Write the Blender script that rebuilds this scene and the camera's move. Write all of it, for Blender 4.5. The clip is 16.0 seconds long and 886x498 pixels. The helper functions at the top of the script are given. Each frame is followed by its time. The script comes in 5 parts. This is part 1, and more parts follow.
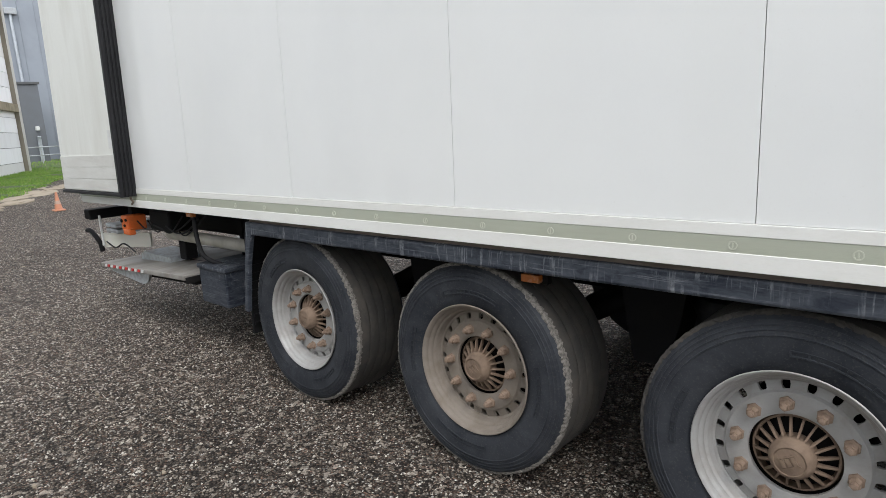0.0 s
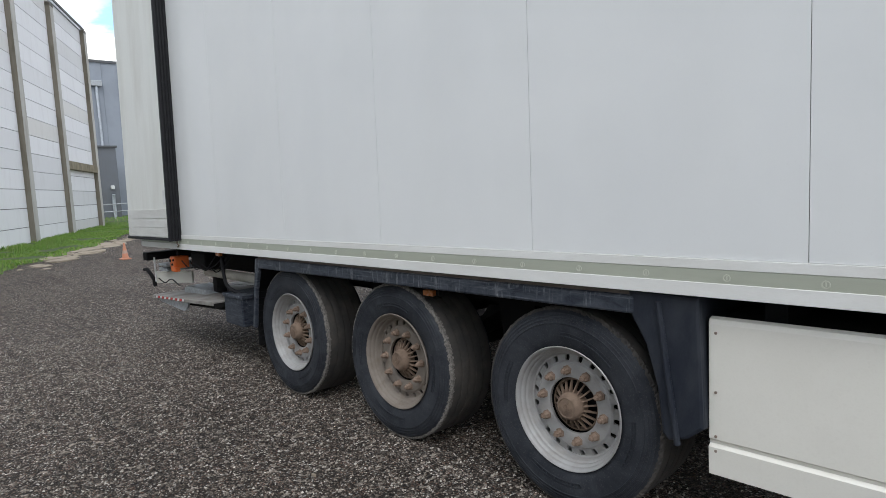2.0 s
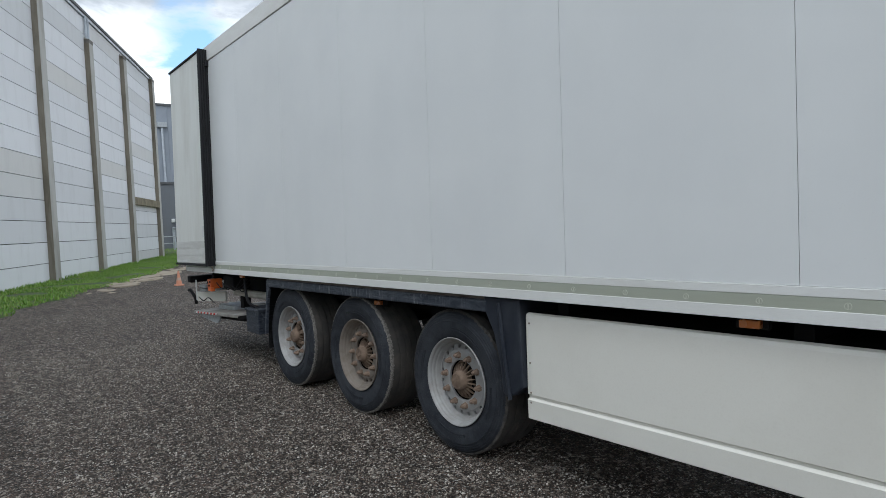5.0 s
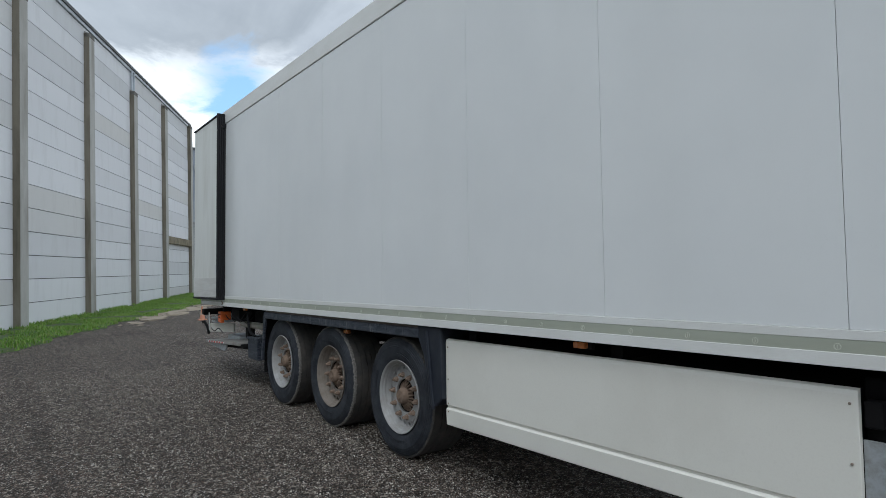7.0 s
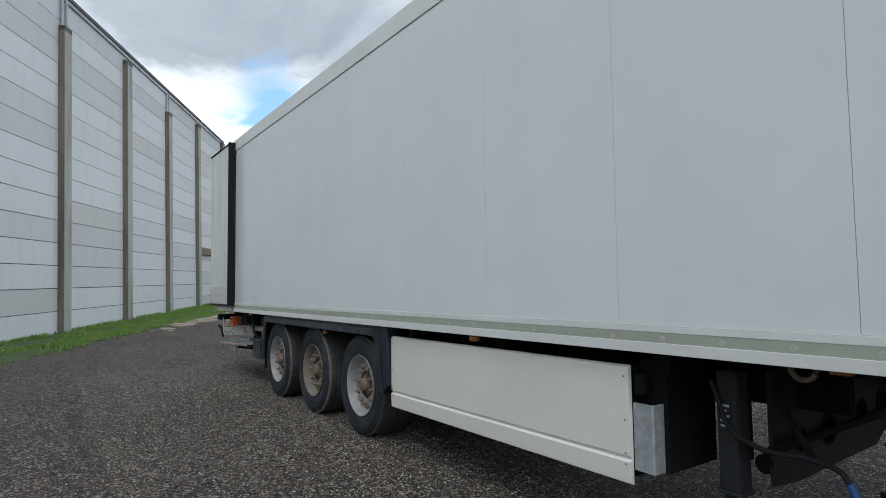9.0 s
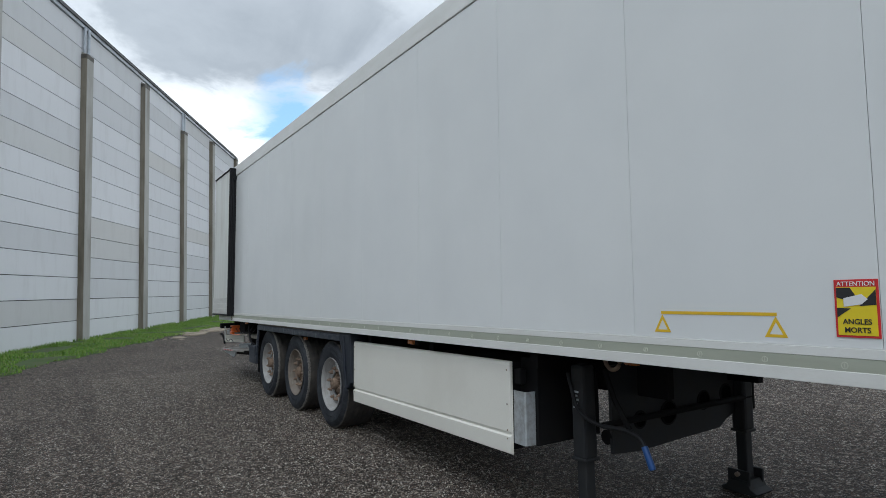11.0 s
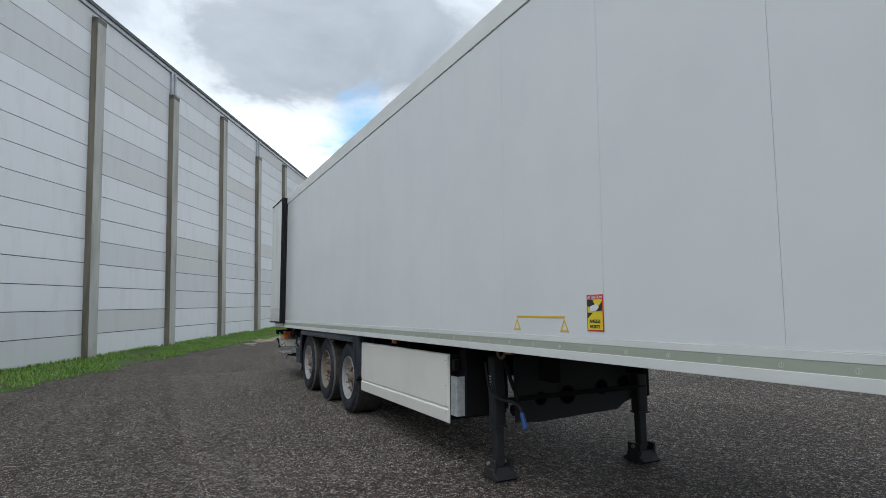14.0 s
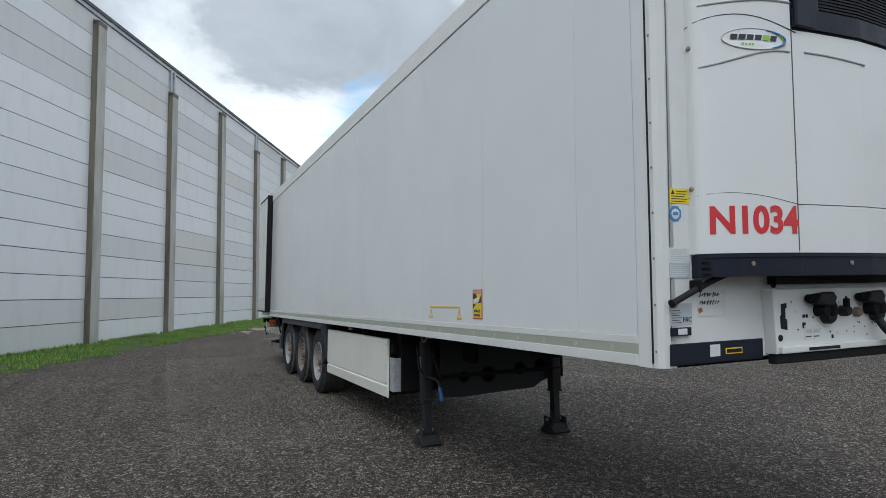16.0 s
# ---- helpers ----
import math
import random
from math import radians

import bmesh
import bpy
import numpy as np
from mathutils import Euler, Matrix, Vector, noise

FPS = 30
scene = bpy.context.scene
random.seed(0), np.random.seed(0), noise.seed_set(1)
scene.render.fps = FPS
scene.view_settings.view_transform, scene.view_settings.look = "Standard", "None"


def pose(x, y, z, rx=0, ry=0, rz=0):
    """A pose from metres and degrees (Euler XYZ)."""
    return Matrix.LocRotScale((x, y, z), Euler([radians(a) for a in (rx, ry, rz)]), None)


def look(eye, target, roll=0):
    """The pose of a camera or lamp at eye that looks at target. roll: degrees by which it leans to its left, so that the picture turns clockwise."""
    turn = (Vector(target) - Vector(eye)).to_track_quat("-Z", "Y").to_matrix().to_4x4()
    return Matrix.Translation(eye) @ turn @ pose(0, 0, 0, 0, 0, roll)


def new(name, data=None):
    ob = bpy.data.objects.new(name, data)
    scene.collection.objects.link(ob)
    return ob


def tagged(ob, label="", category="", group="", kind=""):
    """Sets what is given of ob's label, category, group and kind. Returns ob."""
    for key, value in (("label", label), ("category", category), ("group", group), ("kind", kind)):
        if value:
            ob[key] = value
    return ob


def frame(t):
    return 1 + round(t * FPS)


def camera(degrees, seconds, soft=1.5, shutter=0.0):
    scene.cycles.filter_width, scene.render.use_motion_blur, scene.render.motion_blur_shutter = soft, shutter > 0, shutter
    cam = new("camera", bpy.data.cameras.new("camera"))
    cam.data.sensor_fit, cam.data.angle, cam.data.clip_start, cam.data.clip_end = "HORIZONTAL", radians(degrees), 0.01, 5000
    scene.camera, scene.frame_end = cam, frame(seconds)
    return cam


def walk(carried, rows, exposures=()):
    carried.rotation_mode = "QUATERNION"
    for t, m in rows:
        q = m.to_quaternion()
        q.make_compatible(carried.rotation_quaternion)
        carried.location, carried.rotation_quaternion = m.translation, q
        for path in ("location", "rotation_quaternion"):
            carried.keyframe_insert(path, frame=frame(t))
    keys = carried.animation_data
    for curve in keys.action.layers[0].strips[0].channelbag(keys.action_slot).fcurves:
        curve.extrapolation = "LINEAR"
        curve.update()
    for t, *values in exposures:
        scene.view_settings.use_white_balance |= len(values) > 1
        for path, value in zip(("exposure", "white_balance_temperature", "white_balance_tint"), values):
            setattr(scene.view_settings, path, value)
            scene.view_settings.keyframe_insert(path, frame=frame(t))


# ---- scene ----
cam = camera(71.9, 16.0, soft=0.8)
PATH = [
    (0, (3.007, -1.976, 1.643), (1.696, -0.524, 1.229), -2.9),
    (0.5, (3.392, -2.049, 1.661), (2.046, -0.62, 1.279), -2.2),
    (1, (3.672, -2.13, 1.642), (2.285, -0.712, 1.383), -4.1),
    (1.5, (3.994, -2.254, 1.651), (2.561, -0.878, 1.421), -3.8),
    (2, (4.336, -2.336, 1.642), (2.892, -0.97, 1.423), -2.8),
    (2.5, (4.585, -2.431, 1.651), (3.115, -1.086, 1.478), -3.8),
    (3, (4.801, -2.538, 1.659), (3.345, -1.179, 1.474), -3.8),
    (3.5, (5.032, -2.527, 1.64), (3.542, -1.201, 1.502), -3.2),
    (4, (5.311, -2.539, 1.668), (3.791, -1.245, 1.553), -3.2),
    (6.5, (6.763, -2.751, 1.635), (5.169, -1.542, 1.606), -1.4),
    (7, (7.075, -2.71, 1.642), (5.465, -1.524, 1.684), -1.6),
    (7.5, (7.382, -2.691, 1.635), (5.718, -1.582, 1.673), -1.6),
    (8, (7.738, -2.773, 1.645), (6.105, -1.619, 1.694), -1.9),
    (8.5, (8.065, -2.718, 1.627), (6.418, -1.586, 1.696), -2.7),
    (9, (8.376, -2.655, 1.639), (6.705, -1.558, 1.714), -1.7),
    (11.5, (9.882, -2.644, 1.654), (8.165, -1.627, 1.799), -1.6),
    (12, (10.201, -2.616, 1.649), (8.433, -1.695, 1.816), -1.4),
    (12.5, (10.514, -2.654, 1.639), (8.733, -1.762, 1.825), -1.8),
    (13, (10.851, -2.685, 1.654), (9.06, -1.815, 1.839), -1.9),
    (13.5, (11.187, -2.574, 1.639), (9.384, -1.729, 1.825), -1.1),
    (14, (11.46, -2.471, 1.631), (9.652, -1.629, 1.791), -1.4),
    (14.5, (11.761, -2.394, 1.643), (9.946, -1.567, 1.794), -1.0),
    (15, (12.046, -2.228, 1.626), (10.229, -1.412, 1.801), -1.2),
    (15.5, (12.314, -2.158, 1.637), (10.511, -1.312, 1.814), -1.2),
    (16, (12.627, -2.216, 1.638), (10.81, -1.39, 1.769), -1.0),
]
EXPOSURES = [(0, 1.68, 6600, 10), (1.5, 1.37, 6400, 10), (4, 1.06, 6150, 8), (7, 0.74, 6040, 6), (12.5, 0.77, 6080, 6), (16, 0.75, 6090, 6)]
walk(cam, [(t, look(eye, target, roll)) for t, eye, target, roll in PATH], EXPOSURES)

# ---- light ----
world = bpy.data.worlds.new("overcast_sky")
scene.world = world
world.use_nodes = True


class Nodes:
    """Small helper round a node tree."""

    def __init__(self, tree):
        self.tree = tree
        tree.nodes.clear()

    def add(self, kind, inputs=(), **props):
        n = self.tree.nodes.new(kind)
        if "operation" in props:
            n.operation = props["operation"]
        if "use_clamp" in props:
            n.use_clamp = props["use_clamp"]
        if "data_type" in props:
            n.data_type, n.blend_type = props["data_type"], props["blend_type"]
        if "sky_type" in props:
            n.sky_type, n.sun_disc = props["sky_type"], props["sun_disc"]
            n.sun_elevation, n.sun_rotation = props["sun_elevation"], props["sun_rotation"]
        for key, v in dict(inputs).items():
            s = n.inputs[key]
            if isinstance(v, bpy.types.NodeSocket):
                self.tree.links.new(v, s)
            else:
                s.default_value = v
        return n

    def math(self, op, a, b=0.0, c=0.0, clamp=False):
        return self.add("ShaderNodeMath", {0: a, 1: b, 2: c}, operation=op, use_clamp=clamp).outputs[0]

    def ramp(self, fac, stops, mode="LINEAR"):
        n = self.add("ShaderNodeValToRGB", {0: fac})
        n.color_ramp.interpolation = mode
        e = n.color_ramp.elements
        while len(e) < len(stops):
            e.new(0.5)
        for el, (p, c) in zip(e, stops):
            el.position = p
            el.color = (c, c, c, 1) if isinstance(c, (int, float)) else (*c, 1)
        return n.outputs[0]

    def mix(self, fac, a, b, blend="MIX"):
        n = self.add("ShaderNodeMix", data_type="RGBA", blend_type=blend)
        for i, v in ((0, fac), (6, a), (7, b)):
            if isinstance(v, bpy.types.NodeSocket):
                self.tree.links.new(v, n.inputs[i])
            else:
                n.inputs[i].default_value = v if i == 0 else (*v[:3], 1)
        return n.outputs[2]

    def noise(self, vec, scale, detail=4.0, rough=0.55, distort=0.0):
        return self.add("ShaderNodeTexNoise", {"Vector": vec, "Scale": scale, "Detail": detail, "Roughness": rough, "Distortion": distort}).outputs[0]


SUN_ELEVATION, SUN_ROTATION = radians(53), radians(124)
w = Nodes(world.node_tree)
coord = w.add("ShaderNodeTexCoord").outputs["Generated"]
sky = w.add("ShaderNodeTexSky", sky_type="NISHITA", sun_disc=False, sun_elevation=SUN_ELEVATION, sun_rotation=SUN_ROTATION)
sep = w.add("ShaderNodeSeparateXYZ", {0: coord})
lift = w.math("ADD", w.math("MAXIMUM", sep.outputs[2], 0.0), 0.22)
flat = w.add("ShaderNodeCombineXYZ", {0: w.math("DIVIDE", sep.outputs[0], lift), 1: w.math("DIVIDE", sep.outputs[1], lift), 2: 3.7}).outputs[0]
big = w.noise(flat, 0.75, 7.0, 0.56, 0.3)
fine = w.noise(flat, 2.6, 8.0, 0.6, 0.5)
body = w.math("ADD", w.math("MULTIPLY", big, 0.72), w.math("MULTIPLY", fine, 0.28))
cloud = w.ramp(body, [(0.30, (0.86, 0.87, 0.88)), (0.41, (0.54, 0.56, 0.59)), (0.49, (0.37, 0.39, 0.425)), (0.62, (0.26, 0.28, 0.315))])
# a brighter bank of cloud low over the horizon
low = w.ramp(w.math("ADD", sep.outputs[2], w.math("MULTIPLY", w.math("SUBTRACT", fine, 0.5), 0.30)), [(0.20, 1.0), (0.34, 0.0)])
low = w.math("MULTIPLY", low, w.ramp(w.math("ADD", sep.outputs[0], 0.5), [(0.25, 1.0), (0.75, 0.1)]))
cloud = w.mix(low, cloud, w.ramp(fine, [(0.30, (0.64, 0.66, 0.69)), (0.55, (1.0, 1.0, 1.0))]))
# the heavy grey cloud over the far end of the yard
place = w.add("ShaderNodeMapping", {0: coord, 3: (1.0, 4.4, 9.0)}).outputs[0]
heavy_at = w.add("ShaderNodeVectorMath", {0: place, 1: (-0.90, 1.02, 3.62)}, operation="DISTANCE").outputs["Value"]
heavy = w.ramp(w.math("ADD", heavy_at, w.math("MULTIPLY", w.math("SUBTRACT", fine, 0.5), 2.2)), [(0.55, 1.0), (1.05, 0.0)], "EASE")
cloud = w.mix(heavy, cloud, w.ramp(body, [(0.36, (0.35, 0.37, 0.40)), (0.58, (0.195, 0.215, 0.245))]))
# the clear gap in the clouds
gap_at = w.add("ShaderNodeVectorMath", {0: coord, 1: (-0.910, 0.293, 0.262)}, operation="DISTANCE").outputs["Value"]
gap = w.ramp(w.math("ADD", gap_at, w.math("MULTIPLY", w.math("SUBTRACT", fine, 0.5), 0.18)), [(0.030, 1.0), (0.068, 0.0)])
blue = w.mix(1.0, sky.outputs[0], (0.11, 0.11, 0.11), "MULTIPLY")
blue = w.mix(0.55, blue, (0.27, 0.47, 0.72))
# cloud is brighter round the hidden sun
sunward = Vector((math.sin(SUN_ROTATION + 0.12) * math.cos(SUN_ELEVATION), math.cos(SUN_ROTATION + 0.12) * math.cos(SUN_ELEVATION), math.sin(SUN_ELEVATION)))
near_sun = w.add("ShaderNodeVectorMath", {0: coord, 1: sunward}, operation="DOT_PRODUCT").outputs["Value"]
glow = w.ramp(near_sun, [(0.0, 1.0), (0.35, 1.0), (0.75, 1.5), (1.0, 2.1)], "EASE")
cloud = w.mix(1.0, cloud, glow, "MULTIPLY")
colour = w.mix(gap, cloud, blue)
back = w.add("ShaderNodeBackground", {0: colour, 1: 1.0})
w.add("ShaderNodeOutputWorld", {0: back.outputs[0]})

sun = new("sun", bpy.data.lights.new("sun", "SUN"))
sun.data.energy, sun.data.angle, sun.data.color = 0.42, radians(22), (1.0, 0.97, 0.92)
az = SUN_ROTATION
sun.matrix_world = look((math.sin(az) * 30, math.cos(az) * 30, 30 * math.tan(SUN_ELEVATION)), (0, 0, 0))

# ---- materials ----


def material(name):
    m = bpy.data.materials.new(name)
    m.use_nodes = True
    n = Nodes(m.node_tree)
    return m, n


def finish(n, base, rough, metal=0.0, height=None, bump=0.2, dist=0.01, spec=0.5, coat=0.0):
    ins = {"Base Color": base if isinstance(base, bpy.types.NodeSocket) else (*base, 1), "Roughness": rough, "Metallic": metal, "Specular IOR Level": spec, "Coat Weight": coat}
    if height is not None:
        ins["Normal"] = n.add("ShaderNodeBump", {"Strength": bump, "Distance": dist, "Height": height}).outputs[0]
    b = n.add("ShaderNodeBsdfPrincipled", ins)
    n.add("ShaderNodeOutputMaterial", {0: b.outputs[0]})


def worn(name, colour, rough=0.5, metal=0.0, dirt=(0.12, 0.10, 0.08), amount=0.25, scale=3.0, grain=60.0, bump=0.08, spec=0.5, stretch=(1, 1, 1)):
    """A plain surface with stains at a large scale and grain at a fine one."""
    m, n = material(name)
    at = n.add("ShaderNodeTexCoord").outputs["Object"]
    at = n.add("ShaderNodeMapping", {0: at, 3: stretch}).outputs[0]
    stain = n.ramp(n.noise(at, scale, 6, 0.6, 0.3), [(0.42, 0.0), (0.75, 1.0)])
    g = n.noise(at, grain, 3, 0.6)
    base = n.mix(n.math("MULTIPLY", stain, amount), colour, dirt)
    base = n.mix(n.math("MULTIPLY", n.math("ABSOLUTE", n.math("SUBTRACT", g, 0.5)), 0.5 * min(1.0, amount * 3)), base, dirt)
    r = n.math("ADD", n.math("MULTIPLY", stain, 0.2), rough - 0.04, clamp=True)
    finish(n, base, r, metal, g, bump, 0.003, spec)
    return m


def panel_material():
    m, n = material("white_panel_paint")
    at = n.add("ShaderNodeTexCoord").outputs["Object"]
    cloudy = n.ramp(n.noise(at, 1.1, 4, 0.55), [(0.38, 0.0), (0.68, 1.0)])
    grain = n.noise(at, 140, 2, 0.5)
    film = n.noise(n.add("ShaderNodeMapping", {0: at, 3: (2.2, 1, 0.30)}).outputs[0], 1.6, 3, 0.5)
    base = n.mix(n.math("MULTIPLY", cloudy, 0.5), (0.80, 0.81, 0.80), (0.72, 0.735, 0.735))
    base = n.mix(n.math("MULTIPLY", n.ramp(film, [(0.40, 0.0), (0.85, 1.0)]), 0.10), base, (0.66, 0.66, 0.62))
    base = n.mix(n.math("MULTIPLY", n.ramp(grain, [(0.66, 0.0), (0.80, 1.0)]), 0.10), base, (0.50, 0.48, 0.43))
    ripple = n.noise(at, 1.1, 2, 0.4)
    rough = n.math("ADD", n.math("MULTIPLY", film, 0.10), 0.13)
    finish(n, base, rough, 0.0, ripple, 0.05, 0.03, 0.5)
    return m


def scratched_material():
    m, n = material("scratched_black_plastic")
    at = n.add("ShaderNodeTexCoord").outputs["Object"]
    up = n.noise(n.add("ShaderNodeMapping", {0: at, 2: (0, radians(12), 0), 3: (60, 20, 4.0)}).outputs[0], 1.0, 4, 0.6, 0.6)
    along = n.noise(n.add("ShaderNodeMapping", {0: at, 3: (2.0, 8, 110)}).outputs[0], 1.0, 4, 0.65, 0.3)
    where = n.noise(at, 3.6, 4, 0.6)
    patch = n.noise(n.add("ShaderNodeMapping", {0: at, 3: (1.0, 1.0, 2.5)}).outputs[0], 9.0, 6, 0.7, 0.5)
    marks = n.math("MULTIPLY", n.ramp(up, [(0.54, 0.0), (0.62, 1.0)]), n.ramp(where, [(0.46, 0.0), (0.58, 1.0)]))
    marks = n.math("MAXIMUM", marks, n.math("MULTIPLY", n.ramp(along, [(0.56, 0.0), (0.66, 1.0)]), 0.55))
    fine = n.noise(at, 110, 3, 0.6)
    base = n.mix(n.ramp(patch, [(0.36, 0.0), (0.68, 1.0)]), (0.018, 0.023, 0.035), (0.075, 0.084, 0.10))
    base = n.mix(n.math("MULTIPLY", n.math("MULTIPLY", marks, n.ramp(fine, [(0.3, 0.25), (0.6, 1.0)])), 0.55), base, (0.36, 0.38, 0.40))
    finish(n, base, n.math("ADD", n.math("MULTIPLY", where, 0.25), 0.40), 0.0, fine, 0.2, 0.002, 0.25)
    return m


def asphalt_material():
    m, n = material("worn_chip_asphalt")
    at = n.add("ShaderNodeTexCoord").outputs["Object"]
    v = n.add("ShaderNodeTexVoronoi", {"Vector": at, "Scale": 88.0, "Randomness": 1.0})
    v2 = n.add("ShaderNodeTexVoronoi", {"Vector": at, "Scale": 41.0, "Randomness": 1.0})
    tone = n.add("ShaderNodeSeparateColor", {0: v.outputs["Color"]})
    tone2 = n.add("ShaderNodeSeparateColor", {0: v2.outputs["Color"]})
    large = n.noise(at, 0.35, 5, 0.6)
    chips = n.ramp(tone.outputs[0], [(0.0, (0.024, 0.019, 0.016)), (0.34, (0.062, 0.048, 0.038)), (0.62, (0.135, 0.107, 0.085)), (0.86, (0.26, 0.22, 0.18)), (0.97, (0.62, 0.59, 0.54))])
    # red-brown stones among the chips
    chips = n.mix(n.math("MULTIPLY", n.ramp(tone.outputs[1], [(0.80, 0.0), (0.88, 1.0)]), 0.6), chips, (0.20, 0.115, 0.08))
    # tar between the stones
    chips = n.mix(n.math("MULTIPLY", n.ramp(v.outputs["Distance"], [(0.40, 0.0), (0.60, 1.0)]), 0.75), chips, (0.012, 0.010, 0.009))
    # larger pale and dark stones
    chips = n.mix(n.math("MULTIPLY", n.ramp(tone2.outputs[1], [(0.90, 0.0), (0.95, 1.0)]), 0.7), chips, (0.36, 0.315, 0.265))
    chips = n.mix(n.math("MULTIPLY", n.ramp(tone2.outputs[1], [(0.0, 1.0), (0.20, 0.0)]), 0.8), chips, (0.016, 0.013, 0.011))
    mid = n.noise(at, 11.0, 6, 0.75)
    base = n.mix(1.0, chips, n.ramp(mid, [(0.34, 0.48), (0.50, 1.0), (0.66, 1.75)]), "MULTIPLY")
    base = n.mix(1.0, base, n.ramp(large, [(0.35, 1.25), (0.65, 0.95)]), "MULTIPLY")
    # old tyre tracks, crossing in two directions
    for turn, seed in ((18, 0.0), (-27, 7.0)):
        way = n.add("ShaderNodeMapping", {0: at, 1: (seed, seed, 0), 2: (0, 0, radians(turn)), 3: (0.20, 2.6, 1)}).outputs[0]
        streak = n.noise(way, 1.3, 8, 0.72, 0.1)
        base = n.mix(1.0, base, n.ramp(streak, [(0.30, 0.50), (0.44, 0.98), (0.56, 1.0), (0.70, 1.22)]), "MULTIPLY")
    h = n.math("ADD", n.math("MULTIPLY", v.outputs["Distance"], -1.0), n.math("MULTIPLY", v2.outputs["Distance"], -0.5))
    finish(n, base, n.math("ADD", n.math("MULTIPLY", large, 0.25), 0.62), 0.0, h, 1.0, 0.02, 0.25)
    return m


def concrete_panel_material():
    m, n = material("white_precast_panel")
    at = n.add("ShaderNodeTexCoord").outputs["Object"]
    rnd = n.add("ShaderNodeObjectInfo").outputs["Random"]
    tone = n.ramp(rnd, [(0.0, (0.87, 0.88, 0.89)), (0.55, (0.84, 0.85, 0.86)), (0.70, (0.78, 0.79, 0.80)), (0.88, (0.735, 0.745, 0.745)), (0.96, (0.76, 0.755, 0.725)), (1.0, (0.70, 0.70, 0.70))])
    moved = n.add("ShaderNodeVectorMath", {0: at, 1: n.add("ShaderNodeCombineXYZ", {0: n.math("MULTIPLY", rnd, 40.0)}).outputs[0]}, operation="ADD").outputs[0]
    grime = n.noise(n.add("ShaderNodeMapping", {0: moved, 3: (2.5, 2.5, 0.5)}).outputs[0], 0.9, 6, 0.65)
    base = n.mix(n.math("MULTIPLY", n.ramp(grime, [(0.50, 0.0), (0.78, 1.0)]), 0.22), tone, (0.46, 0.45, 0.42))
    g = n.noise(at, 45, 4, 0.6)
    base = n.mix(n.math("MULTIPLY", g, 0.06), base, (0.45, 0.44, 0.42))
    finish(n, base, 0.85, 0.0, g, 0.15, 0.004, 0.3)
    return m


def grass_material():
    m, n = material("grass_green")
    at = n.add("ShaderNodeTexCoord").outputs["Object"]
    isl = n.add("ShaderNodeNewGeometry").outputs["Random Per Island"]
    base = n.ramp(isl, [(0.0, (0.10, 0.21, 0.025)), (0.5, (0.17, 0.32, 0.045)), (0.85, (0.26, 0.38, 0.08)), (1.0, (0.34, 0.32, 0.15))])
    base = n.mix(n.ramp(n.noise(at, 0.8, 4, 0.6), [(0.45, 0.0), (0.75, 0.5)]), base, (0.07, 0.15, 0.025))
    finish(n, base, 0.6, 0.0, None, spec=0.3)
    return m


def tyre_material():
    m, n = material("dusty_black_rubber")
    at = n.add("ShaderNodeTexCoord").outputs["Object"]
    a = n.noise(at, 5.0, 6, 0.65, 0.4)
    b = n.noise(at, 120.0, 3, 0.6)
    base = n.mix(n.ramp(a, [(0.36, 0.0), (0.70, 1.0)]), (0.018, 0.021, 0.027), (0.046, 0.050, 0.058))
    base = n.mix(n.math("MULTIPLY", n.ramp(b, [(0.55, 0.0), (0.75, 1.0)]), 0.35), base, (0.12, 0.11, 0.10))
    finish(n, base, 0.72, 0.0, b, 0.2, 0.002, 0.25)
    return m


PANEL = panel_material()
ASPHALT = asphalt_material()
PRECAST = concrete_panel_material()
GRASS = grass_material()
TYRE = tyre_material()
TREAD = worn("scuffed_tread_rubber", (0.044, 0.041, 0.038), 0.9, dirt=(0.11, 0.095, 0.08), amount=0.7, scale=9, grain=150, bump=0.3)
SCUFF = worn("chewed_tread_edge", (0.20, 0.185, 0.165), 0.95, dirt=(0.035, 0.033, 0.03), amount=1.0, scale=75, grain=160, bump=0.6)
RIM = worn("silver_painted_steel", (0.37, 0.368, 0.36), 0.5, 0.15, dirt=(0.22, 0.195, 0.17), amount=0.55, scale=9, grain=90)
RIM_OLD = worn("dirty_painted_steel", (0.22, 0.19, 0.16), 0.75, 0.05, dirt=(0.15, 0.12, 0.09), amount=0.75, scale=11, grain=80)
RUST = worn("brown_rusty_iron", (0.22, 0.155, 0.11), 0.85, 0.05, dirt=(0.10, 0.07, 0.052), amount=0.75, scale=18, grain=110, bump=0.3)
NUT = worn("dusty_steel_nut", (0.33, 0.27, 0.22), 0.65, 0.3, dirt=(0.18, 0.12, 0.08), amount=0.6, scale=25)
WHEELNUT = worn("rusty_wheel_nut", (0.27, 0.195, 0.145), 0.75, 0.1, dirt=(0.15, 0.10, 0.07), amount=0.7, scale=30)
DARK = worn("black_chassis_paint", (0.008, 0.008, 0.009), 0.8, dirt=(0.022, 0.020, 0.018), amount=0.6, scale=4, grain=70, spec=0.15)
PLASTIC = scratched_material()
GUARD = worn("dusty_black_guard_plastic", (0.016, 0.020, 0.030), 0.55, dirt=(0.055, 0.06, 0.068), amount=0.6, scale=7, grain=90, bump=0.15, spec=0.3, stretch=(1.5, 1, 0.7))
RUBBER = worn("black_door_seal_rubber", (0.012, 0.012, 0.014), 0.6, dirt=(0.04, 0.04, 0.04), amount=0.3, spec=0.25)
